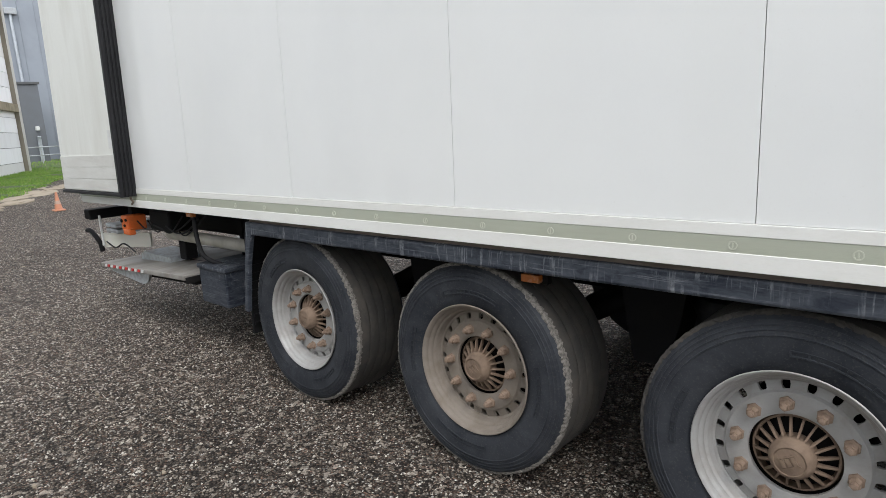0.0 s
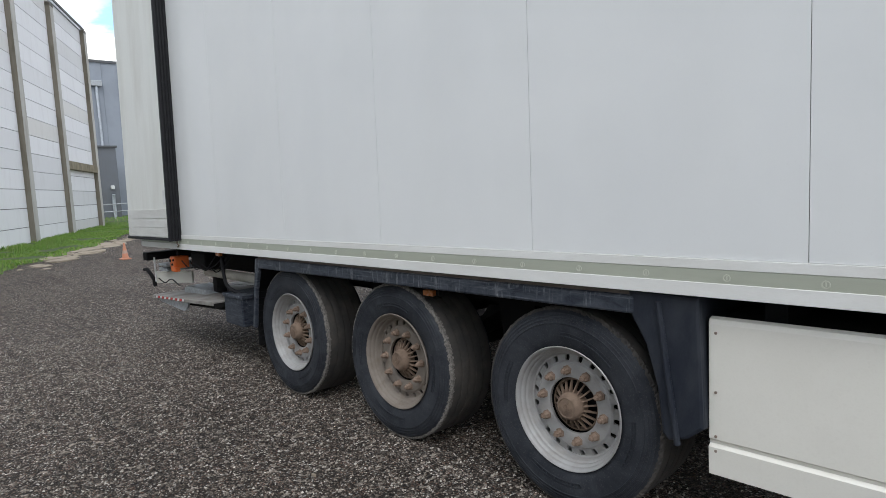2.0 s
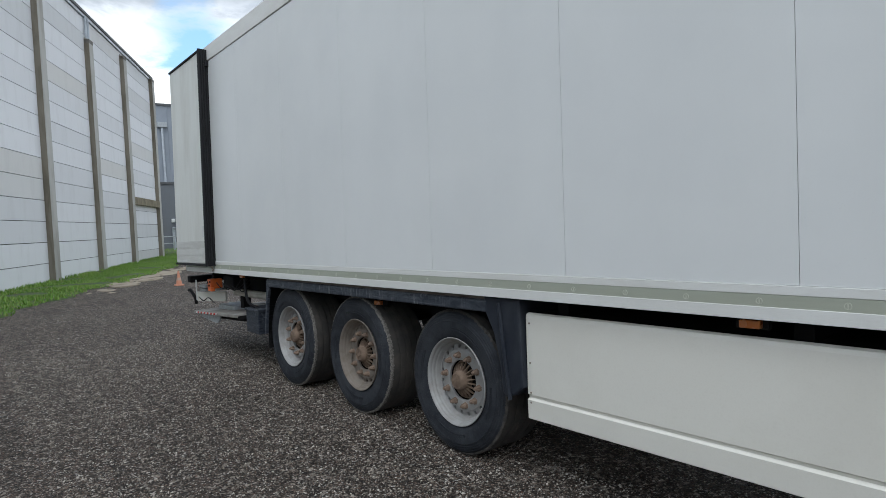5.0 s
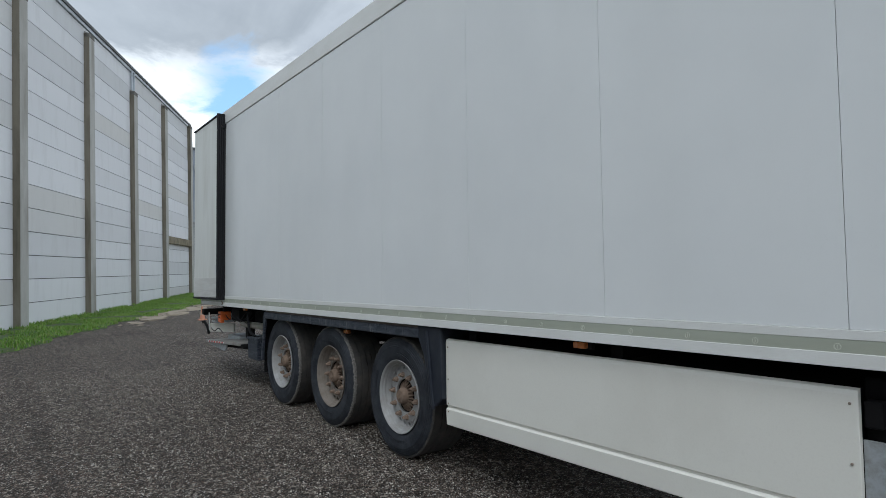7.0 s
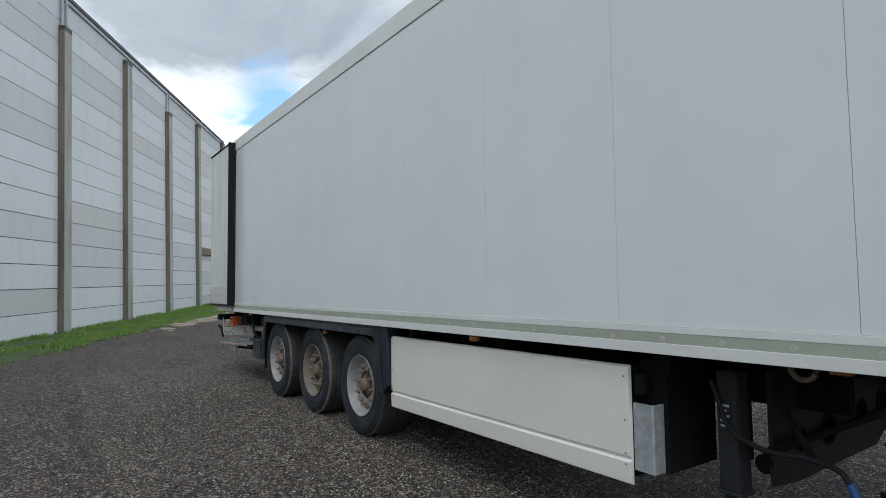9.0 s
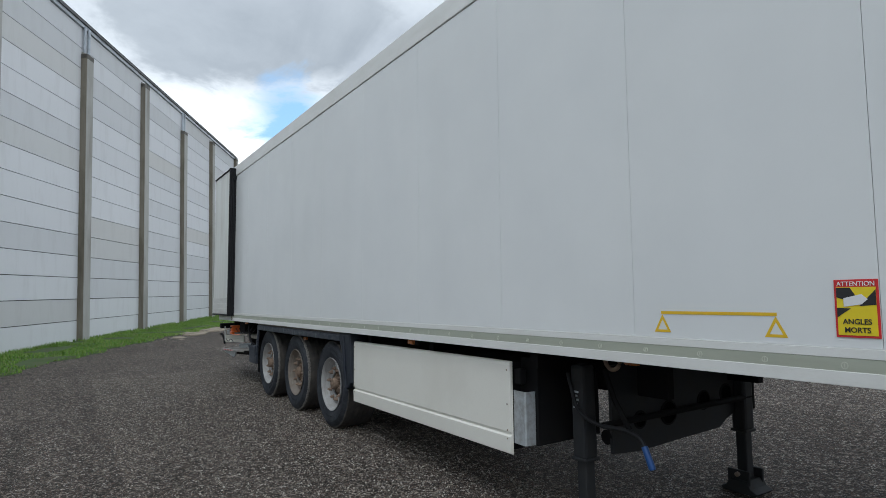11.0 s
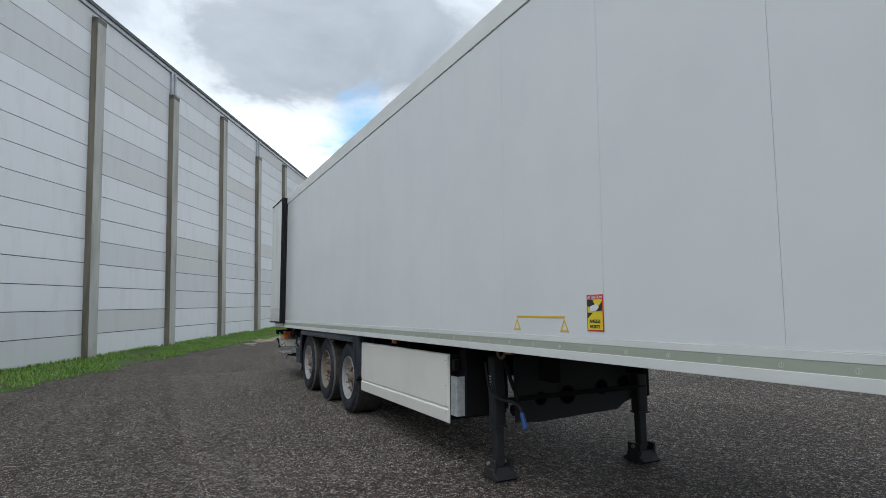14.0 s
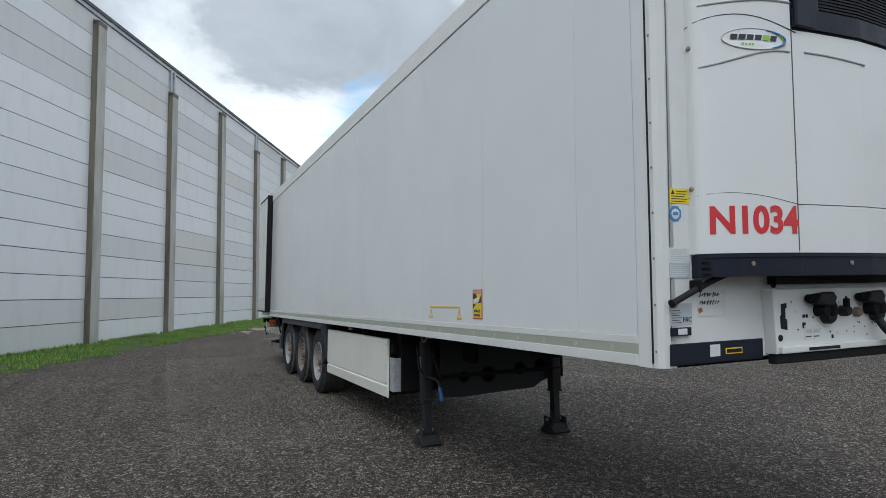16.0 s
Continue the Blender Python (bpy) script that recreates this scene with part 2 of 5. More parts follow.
RAILWHITE = worn("white_rail_paint", (0.80, 0.80, 0.77), 0.38, dirt=(0.55, 0.53, 0.47), amount=0.35, scale=2.2, stretch=(0.6, 1, 2))
SAGE = worn("sage_green_tape", (0.43, 0.45, 0.37), 0.45, dirt=(0.34, 0.35, 0.28), amount=0.6, scale=3, grain=200, bump=0.15, stretch=(0.3, 1, 4))
TAPEMARK = worn("pale_tape_mark", (0.53, 0.55, 0.46), 0.4, amount=0.1)
SKIRT = worn("cream_box_paint", (0.83, 0.81, 0.735), 0.36, dirt=(0.60, 0.57, 0.49), amount=0.3, scale=1.3)
SKIRTDIRT = worn("dusty_cream_tube", (0.50, 0.48, 0.42), 0.6, dirt=(0.24, 0.21, 0.17), amount=0.7, scale=5)
LEG = worn("grey_black_leg_paint", (0.013, 0.015, 0.018), 0.7, dirt=(0.040, 0.036, 0.032), amount=0.7, scale=7, grain=90)
VOID = worn("painted_hole_shade", (0.002, 0.002, 0.002), 0.95, dirt=(0.003, 0.003, 0.003), amount=0.1, spec=0.05)
KICK = worn("pale_scuffed_kick_strip", (0.68, 0.68, 0.65), 0.5, 0.05, dirt=(0.45, 0.43, 0.39), amount=0.5, scale=4, stretch=(0.5, 1, 3))
GALV = worn("galvanised_sheet", (0.45, 0.48, 0.50), 0.5, 0.3, dirt=(0.20, 0.17, 0.14), amount=0.6, scale=22, grain=140)
ALU = worn("scuffed_aluminium", (0.55, 0.55, 0.53), 0.45, 0.5, dirt=(0.33, 0.31, 0.28), amount=0.5, scale=4, stretch=(0.5, 1, 3))
AMBER = worn("amber_lens", (0.40, 0.13, 0.035), 0.25, dirt=(0.25, 0.12, 0.05), amount=0.5, scale=20)
ORANGE = worn("orange_painted_cover", (0.78, 0.16, 0.03), 0.45, dirt=(0.25, 0.09, 0.04), amount=0.4, scale=12)
DOORPAINT = worn("off_white_door_skin", (0.76, 0.77, 0.73), 0.4, dirt=(0.52, 0.50, 0.44), amount=0.4, scale=1.6, stretch=(2, 1, 0.4))
FLANK = worn("dark_brown_concrete", (0.23, 0.205, 0.16), 0.95, dirt=(0.07, 0.06, 0.04), amount=0.8, scale=1.2, grain=40, bump=0.3, stretch=(2, 2, 0.4))
CAPSTAIN = worn("blackened_concrete", (0.20, 0.19, 0.17), 0.95, dirt=(0.07, 0.065, 0.055), amount=0.8, scale=3, grain=40, bump=0.3)
COLUMN = worn("grey_stained_concrete", (0.52, 0.515, 0.48), 0.9, dirt=(0.22, 0.20, 0.16), amount=0.7, scale=0.9, grain=40, bump=0.3, stretch=(2, 2, 0.5))
PLINTH = worn("brown_damp_concrete", (0.20, 0.15, 0.10), 0.9, dirt=(0.10, 0.08, 0.05), amount=0.7, scale=2)
JOINT = worn("dark_joint_filler", (0.10, 0.10, 0.10), 0.9, amount=0.4)
CAPPING = worn("dark_roof_capping", (0.10, 0.105, 0.11), 0.6, amount=0.3)
ZINC = worn("zinc_downpipe", (0.52, 0.56, 0.60), 0.45, 0.4, amount=0.3)
BRICKISH = worn("mossy_lintel", (0.30, 0.26, 0.18), 0.9, dirt=(0.10, 0.085, 0.05), amount=0.8, scale=2)
CLAD = worn("grey_metal_cladding", (0.30, 0.33, 0.37), 0.5, 0.1, dirt=(0.22, 0.24, 0.27), amount=0.4, scale=0.5)
CLADDARK = worn("dark_grey_cladding", (0.155, 0.17, 0.19), 0.5, 0.1, amount=0.3, scale=0.5)
SLAB = worn("broken_pale_concrete", (0.33, 0.28, 0.215), 0.95, dirt=(0.22, 0.18, 0.13), amount=0.7, scale=3, grain=60, bump=0.5)
SOIL = worn("grassy_soil", (0.055, 0.095, 0.025), 0.95, dirt=(0.09, 0.075, 0.045), amount=0.7, scale=2.5, grain=50, bump=0.5)
CONE = worn("faded_orange_plastic", (0.58, 0.25, 0.15), 0.55, dirt=(0.36, 0.20, 0.13), amount=0.5, scale=10)
CONEWHITE = worn("cone_white_band", (0.56, 0.38, 0.29), 0.5, amount=0.4)
YELLOW = worn("yellow_marking", (0.82, 0.52, 0.02), 0.45, amount=0.12)
STICKER = worn("yellow_label", (0.85, 0.66, 0.02), 0.35, amount=0.08)
RED = worn("red_lettering", (0.62, 0.025, 0.03), 0.35, amount=0.12)
BLACKINK = worn("black_print", (0.02, 0.02, 0.022), 0.4, amount=0.1)
WHITEINK = worn("white_print", (0.82, 0.82, 0.82), 0.4, amount=0.1)
BLUE = worn("blue_grip", (0.02, 0.085, 0.28), 0.4, amount=0.2)
BADGE = worn("blue_seal_print", (0.05, 0.24, 0.50), 0.4, amount=0.2)
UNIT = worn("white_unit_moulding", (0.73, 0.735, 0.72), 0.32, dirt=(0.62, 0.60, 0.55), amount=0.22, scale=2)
NAVY = worn("dark_navy_plastic", (0.008, 0.011, 0.022), 0.45, dirt=(0.04, 0.04, 0.05), amount=0.2, scale=8, spec=0.25)
DUST = worn("brown_road_dust", (0.15, 0.125, 0.105), 0.9, dirt=(0.07, 0.06, 0.05), amount=0.6, scale=6)
PLATFORM = worn("scuffed_lift_platform", (0.34, 0.325, 0.30), 0.6, 0.2, dirt=(0.16, 0.14, 0.12), amount=0.75, scale=5, stretch=(1, 0.4, 1))
SEAM = worn("grey_panel_seam", (0.26, 0.265, 0.265), 0.8, amount=0.2)
PAPER = worn("worn_paper_label", (0.70, 0.71, 0.70), 0.6, dirt=(0.45, 0.43, 0.38), amount=0.4, scale=14)
GREYLABEL = worn("grey_data_label", (0.50, 0.53, 0.55), 0.4, dirt=(0.38, 0.40, 0.42), amount=0.4, scale=20)
GROOVE_SHADE = worn("painted_groove_shade", (0.36, 0.36, 0.355), 0.5, amount=0.2)
GREEN = worn("lime_green_print", (0.30, 0.55, 0.06), 0.35, amount=0.1)
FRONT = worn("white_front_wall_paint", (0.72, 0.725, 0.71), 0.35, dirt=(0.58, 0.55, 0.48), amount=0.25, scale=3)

# ---- mesh helpers ----


def box(bm, x0, x1, y0, y1, z0, z1, bevel=0.0):
    vs = [bm.verts.new(p) for p in ((x0, y0, z0), (x1, y0, z0), (x1, y1, z0), (x0, y1, z0), (x0, y0, z1), (x1, y0, z1), (x1, y1, z1), (x0, y1, z1))]
    fs = [bm.faces.new([vs[i] for i in f]) for f in ((3, 2, 1, 0), (4, 5, 6, 7), (0, 1, 5, 4), (1, 2, 6, 5), (2, 3, 7, 6), (3, 0, 4, 7))]
    if bevel:
        edges = list({e for f in fs for e in f.edges})
        bmesh.ops.bevel(bm, geom=edges, offset=bevel, segments=2, affect="EDGES", profile=0.5)
    return bm


def bx(*a, bevel=0.0):
    return box(bmesh.new(), *a, bevel=bevel)


def prism(bm, outline, axis, a, b, bevel=0.0):
    """Extrudes a 2D outline along an axis from a to b. Axis y: outline in x, z; axis x: in y, z; axis z: in x, y."""
    def at(p, v):
        return (p[0], v, p[1]) if axis == "y" else (v, p[0], p[1]) if axis == "x" else (p[0], p[1], v)
    lo, hi = [bm.verts.new(at(p, a)) for p in outline], [bm.verts.new(at(p, b)) for p in outline]
    n = len(outline)
    fs = [bm.faces.new(lo[::-1]), bm.faces.new(hi)]
    fs += [bm.faces.new((lo[i], lo[(i + 1) % n], hi[(i + 1) % n], hi[i])) for i in range(n)]
    bmesh.ops.recalc_face_normals(bm, faces=fs)
    if bevel:
        bmesh.ops.bevel(bm, geom=list({e for f in fs[:2] for e in f.edges}), offset=bevel, segments=2, affect="EDGES", profile=0.5)
    return bm


def lathe(bm, profile, centre=(0, 0, 0), seg=48, close=False):
    """Turns a profile of (radius, y) about the y axis."""
    rings = []
    for r, y in profile:
        rings.append([bm.verts.new((centre[0] + r * math.cos(2 * math.pi * i / seg), centre[1] + y, centre[2] + r * math.sin(2 * math.pi * i / seg))) for i in range(seg)])
    pairs = list(zip(rings, rings[1:])) + ([(rings[-1], rings[0])] if close else [])
    for a, b in pairs:
        for i in range(seg):
            f = bm.faces.new((a[i], a[(i + 1) % seg], b[(i + 1) % seg], b[i]))
            f.smooth = True
    if not close:
        bm.faces.new(rings[0])
        bm.faces.new(rings[-1][::-1])
    bmesh.ops.recalc_face_normals(bm, faces=bm.faces)
    return bm


def tube(bm, path, radius, seg=10):
    """A round bar along points."""
    pts = [Vector(p) for p in path]
    rings = []
    for i, p in enumerate(pts):
        d = (pts[min(i + 1, len(pts) - 1)] - pts[max(i - 1, 0)]).normalized()
        u = d.orthogonal().normalized() if abs(d.z) > 0.95 else d.cross(Vector((0, 0, 1))).normalized()
        v = d.cross(u)
        r = radius[i] if isinstance(radius, (list, tuple)) else radius
        rings.append([bm.verts.new(p + r * (math.cos(2 * math.pi * k / seg) * u + math.sin(2 * math.pi * k / seg) * v)) for k in range(seg)])
    for a, b in zip(rings, rings[1:]):
        for k in range(seg):
            bm.faces.new((a[k], a[(k + 1) % seg], b[(k + 1) % seg], b[k])).smooth = True
    bm.faces.new(rings[0][::-1])
    bm.faces.new(rings[-1])
    bmesh.ops.recalc_face_normals(bm, faces=bm.faces)
    return bm


def bend(points, n=8):
    """A smooth curve through points."""
    p = [Vector(q) for q in points]
    p = [2 * p[0] - p[1]] + p + [2 * p[-1] - p[-2]]
    out = []
    for a, b, c, d in zip(p, p[1:], p[2:], p[3:]):
        for i in range(n):
            t = i / n
            out.append(0.5 * (2 * b + (c - a) * t + (2 * a - 5 * b + 4 * c - d) * t * t + (3 * b - a - 3 * c + d) * t ** 3))
    return out + [p[-2]]


def mesh_of(name, bm, mat):
    me = bpy.data.meshes.new(name)
    turned = any(f.smooth for f in bm.faces)
    bm.to_mesh(me)
    bm.free()
    if turned:
        me.set_sharp_from_angle(angle=radians(38))
    me.materials.append(mat)
    return me


def adopt(ob, parent):
    """Makes ob a part of parent without moving it."""
    base = parent.matrix_basis.copy()
    up = parent
    while up.parent:
        base = up.parent.matrix_basis @ up.matrix_parent_inverse @ base
        up = up.parent
    ob.parent = parent
    ob.matrix_parent_inverse = base.inverted()


def part(name, bm, mat, parent=None, label="", tilt=False):
    """Links a bmesh as one mesh object under a thing or part. tilt: follows the trailer's rise towards its nose."""
    if tilt:
        for v in bm.verts:
            v.co = tilted(v.co, tilt)
    ob = new(name, mesh_of(name, bm, mat))
    if parent:
        adopt(ob, parent)
    return tagged(ob, label)


def lettering(name, text, size, m, mat, parent=None, label="", squeeze=1.0, depth=0.001, tilt=False, bend_at=None, bold=0.0, span=0.0):
    """Text as a mesh; m maps its plane into the world."""
    cu = bpy.data.curves.new(name, "FONT")
    cu.body, cu.size, cu.extrude, cu.align_x, cu.align_y = text, size, depth, "CENTER", "CENTER"
    cu.resolution_u, cu.offset = 6, bold
    tmp = new(name, cu)
    bpy.context.view_layer.update()
    me = bpy.data.meshes.new_from_object(tmp.evaluated_get(bpy.context.evaluated_depsgraph_get()))
    bpy.data.objects.remove(tmp)
    bpy.data.curves.remove(cu)
    if span:
        squeeze = span / (max(v.co.x for v in me.vertices) - min(v.co.x for v in me.vertices))
    for v in me.vertices:
        p = Vector((v.co.x * squeeze, v.co.y, v.co.z))
        p = bend_at(p) if bend_at else m @ p
        v.co = tilted(p, tilt) if tilt else p
    me.materials.clear()
    me.materials.append(mat)
    ob = new(name, me)
    if parent:
        adopt(ob, parent)
    return tagged(ob, label)


def thing(name, at, label, category, group="", kind=""):
    ob = new(name)
    ob.location = at
    return tagged(ob, label, category, group, kind)


RISE, LEAN, LIFT = 0.012, 0.028, 0.016


def tilted(p, how):
    """The trailer stands nose up and leans a little away from the yard. "nose": p was given level at the nose."""
    x, y, z = p
    if how == "nose":
        y, z = y - 0.028 + 0.012 * (z - 1.7), z - 0.139
    return Vector((x - RISE * (z - 1.2), y + LEAN * (z - 1.2), z + RISE * x + LIFT))

# ---- ground ----


def ground():
    bm = bmesh.new()
    xs = [-1500, -200, -60, -25, 0, 15, 30, 60, 200, 1500]
    rows = [[bm.verts.new((x, y, 0)) for x in xs] for y in xs]
    for a, b in zip(rows, rows[1:]):
        for i in range(len(xs) - 1):
            bm.faces.new((a[i], a[i + 1], b[i + 1], b[i]))
    tagged(part("ground", bm, ASPHALT), "dark grey-brown worn chip asphalt yard", "ground", kind="structure")


ground()


def loose_chips():
    """Pale and dark stone chips that lie loose on the yard."""
    rng = np.random.default_rng(3)
    verts, faces = [], []
    n = 95000
    x = np.where(rng.random(n) < 0.6, rng.uniform(-4.0, 6.0, n), rng.uniform(-9.0, 16.0, n))
    y = np.where(rng.random(n) < 0.55, rng.uniform(-2.2, 0.6, n), rng.uniform(-4.5, 5.0, n))
    s = 0.0035 + 0.008 * rng.random(n) ** 3
    turn = rng.uniform(0, 6.28, n)
    for i in range(n):
        k = len(verts)
        for j in range(4):
            a = turn[i] + j * 1.571 + 0.35 * math.sin(7 * turn[i] + j)
            r = s[i] * (1 + 0.4 * math.sin(3 * turn[i] + 2 * j))
            verts.append((x[i] + r * math.cos(a), y[i] + r * math.sin(a), -0.001))
        verts.append((x[i], y[i], s[i] * 0.9))
        verts.append((x[i] + s[i] * 0.5, y[i] + s[i] * 0.2, s[i] * 0.8))
        faces += [(k, k + 1, k + 5), (k + 1, k + 2, k + 5), (k + 5, k + 2, k + 4), (k + 2, k + 3, k + 4), (k + 3, k, k + 4), (k, k + 5, k + 4)]
    me = bpy.data.meshes.new("gravel")
    me.from_pydata(verts, [], faces)
    m, nd = material("loose_stone_chips")
    isl = nd.add("ShaderNodeNewGeometry").outputs["Random Per Island"]
    c = nd.ramp(isl, [(0.0, (0.05, 0.045, 0.04)), (0.35, (0.12, 0.098, 0.078)), (0.7, (0.28, 0.245, 0.20)), (1.0, (0.58, 0.55, 0.49))])
    finish(nd, c, 0.85)
    me.materials.append(m)
    tagged(new("gravel", me), "loose pale and brown stone chips on the asphalt", "gravel", kind="stuff")


# ---- warehouse ----
WALL_TURN = 2.6813
WALL_O = Vector((-9.708, -4.393, 0))
WALL_D = Vector((math.cos(WALL_TURN), math.sin(WALL_TURN), 0))
WALL_N = Vector((math.sin(WALL_TURN), -math.cos(WALL_TURN), 0))
BAY, COURSES, COURSE, TOP = 5.079, 15, 0.710, 10.90
END = 5.20 * BAY
FALL, OUT = -0.0077, 0.005
# local frame of the wall: x along it, y out of it towards the yard, z up
YARD_M = Matrix(((WALL_D.x, WALL_N.x, 0, WALL_O.x), (WALL_D.y, WALL_N.y, 0, WALL_O.y), (0, 0, 1, 0), (0, 0, 0, 1)))
# the building stands a hair out of level with the yard
WALL_M = YARD_M @ Matrix.Rotation(-FALL, 4, "Y") @ Matrix.Rotation(-OUT, 4, "X")


def at_wall(bm, m=None):
    bmesh.ops.transform(bm, matrix=m or WALL_M, verts=bm.verts)
    bmesh.ops.recalc_face_normals(bm, faces=bm.faces)
    return bm


def warehouse():
    b = thing("warehouse", WALL_M @ Vector((2 * BAY, 0, 0)), "long white warehouse of precast panels with grey concrete columns", "building")
    part("wall_core", at_wall(bx(-6 * BAY, END, -14.0, -0.12, -0.3, TOP - 0.05)), JOINT, b, "dark joints behind the panels")
    part("plinth", at_wall(bx(-6 * BAY, END, -0.16, -0.035, -0.3, 0.11)), PLINTH, b, "damp brown concrete plinth")
    part("roof_capping", at_wall(bx(-6 * BAY, END + 0.12, -0.3, 0.07, TOP - 0.02, TOP + 0.09)), CAPPING, b, "dark metal roof edge")
    part("fascia", at_wall(bx(-6 * BAY, END, -0.14, 0.02, 0.10 + COURSES * COURSE + 0.01, TOP - 0.02)), ZINC, b, "pale metal fascia under the roof edge")
    for k in range(-5, 6):
        h = 10.54 if k % 2 == 0 else 9.84
        pos = k * BAY if k < 5 else END - 0.26
        if k == 5:
            h = TOP - 0.1
        bm = bmesh.new()
        prism(bm, [(-0.215, -0.05), (-0.215, 0.145), (-0.20, 0.16), (0.215, 0.16), (0.23, 0.145), (0.23, -0.05)], "z", -0.3, h)
        for v in bm.verts:
            if v.co.z > 5 and v.co.y < 0.0:
                v.co.z += 0.09
        bmesh.ops.translate(bm, verts=bm.verts, vec=(pos, 0, 0))
        col = part("column", at_wall(bm), COLUMN, b, "pale grey weathered concrete column")
        # one flank is darker and browner than the column's other faces
        part("flank", at_wall(bx(pos - 0.235, pos - 0.2155, -0.05, 0.142, -0.3, h - 0.01)), FLANK, col, "dark brown flank of the column")
        part("cap", at_wall(bx(pos - 0.235, pos + 0.235, -0.05, 0.165, h - 0.16, h + 0.012, bevel=0.015)), CAPSTAIN, col, "dark weathered column head")
        if k % 2 and k < 5:
            for side in (-0.15, 0.13):
                part("downpipe", at_wall(tube(bmesh.new(), [(pos + side, 0.03, h - 0.05), (pos + side, 0.03, TOP - 0.1)], 0.05)), ZINC, b, "short zinc overflow pipe")
    part("lintel", at_wall(bx(4 * BAY + 0.24, END - 0.46, -0.13, 0.16, 3.22, 3.60, bevel=0.02)), BRICKISH, b, "moss-stained projecting concrete lintel")
    return b


def precast_panels(b):
    """One panel mesh for all full bays, one for the short end bay."""
    bm = bmesh.new()
    box(bm, 0.0, BAY - 0.015, -0.11, -0.045, 0.011, COURSE - 0.011)
    full = mesh_of("panel", bm, PRECAST)
    bm = bmesh.new()
    box(bm, 0.0, END - 4 * BAY - 0.015, -0.11, -0.045, 0.011, COURSE - 0.011)
    last = mesh_of("panel", bm, PRECAST)
    for k in range(-4, 5):
        for c in range(COURSES):
            ob = new("panel", last if k == 4 else full)
            ob.matrix_basis = WALL_M @ Matrix.Translation((k * BAY, random.uniform(-0.004, 0.004), 0.10 + c * COURSE))
            adopt(ob, b)


def sky_blocking_walls():
    """Unseen walls beyond the trailer and behind the verge's start, added to block low sky light."""
    for name, a in (("wall_north", (-45, 70, 24.0, 24.4, -0.2, 5.0)), ("wall_east", (45.0, 45.4, -60, 23.9, -0.2, 7.0))):
        tagged(part(name, bx(*a), COLUMN), "unseen plain grey wall added to cut low sky light", "wall", kind="structure")


def far_hall():
    h = thing("industrial_hall", (-52, 14, 0), "grey metal-clad industrial hall beyond the warehouse", "building")
    part("wall", bx(-66, -52, 8.5, 40, -0.2, 12.7), CLAD, h)
    part("roof_edge", bx(-66.1, -51.9, 8.4, 40.1, 12.7, 12.9), CAPPING, h)
    for i in range(18):
        part("cladding_rib", bx(-52.0, -51.95, 8.9 + i * 1.1, 8.96 + i * 1.1, 0, 12.7), CLAD, h)
    part("annex", bx(-51.9, -48.5, 8.0, 12.75, -0.2, 5.55), CLADDARK, h, "lower dark grey annex")
    part("annex_roof_edge", bx(-51.95, -48.4, 7.9, 12.85, 5.55, 5.7), CAPPING, h)
    d = part("downpipe", tube(bmesh.new(), [(-51.8, 12.75, 5.6), (-51.8, 12.75, 10.9)], 0.10), ZINC, h, "pale downpipe")
    part("hopper", bx(-51.95, -51.6, 12.35, 13.15, 10.75, 11.2, bevel=0.03), GALV, d)
    part("vent_pipe", tube(bmesh.new(), bend([(-48.3, 12.2, 0), (-48.3, 12.2, 1.5), (-48.2, 12.2, 1.9)]), 0.12), ZINC, h)
    part("wall_lamp", bx(-48.5, -48.2, 12.1, 12.35, 2.3, 2.6, bevel=0.05), PAPER, h)


def barrier():
    f = thing("guard_rail", (-44, 11.3, 0), "thin grey tubular guard rail before the hall", "railing")
    for i in range(6):
        part("post", tube(bmesh.new(), [(-44.0, 9.5 + i * 1.5, 0), (-44.0, 9.5 + i * 1.5, 1.2)], 0.04), GALV, f)
    for z in (0.65, 1.18):
        part("rail", tube(bmesh.new(), [(-44.0, 9.3, z), (-44.0, 17.2, z)], 0.035), GALV, f)


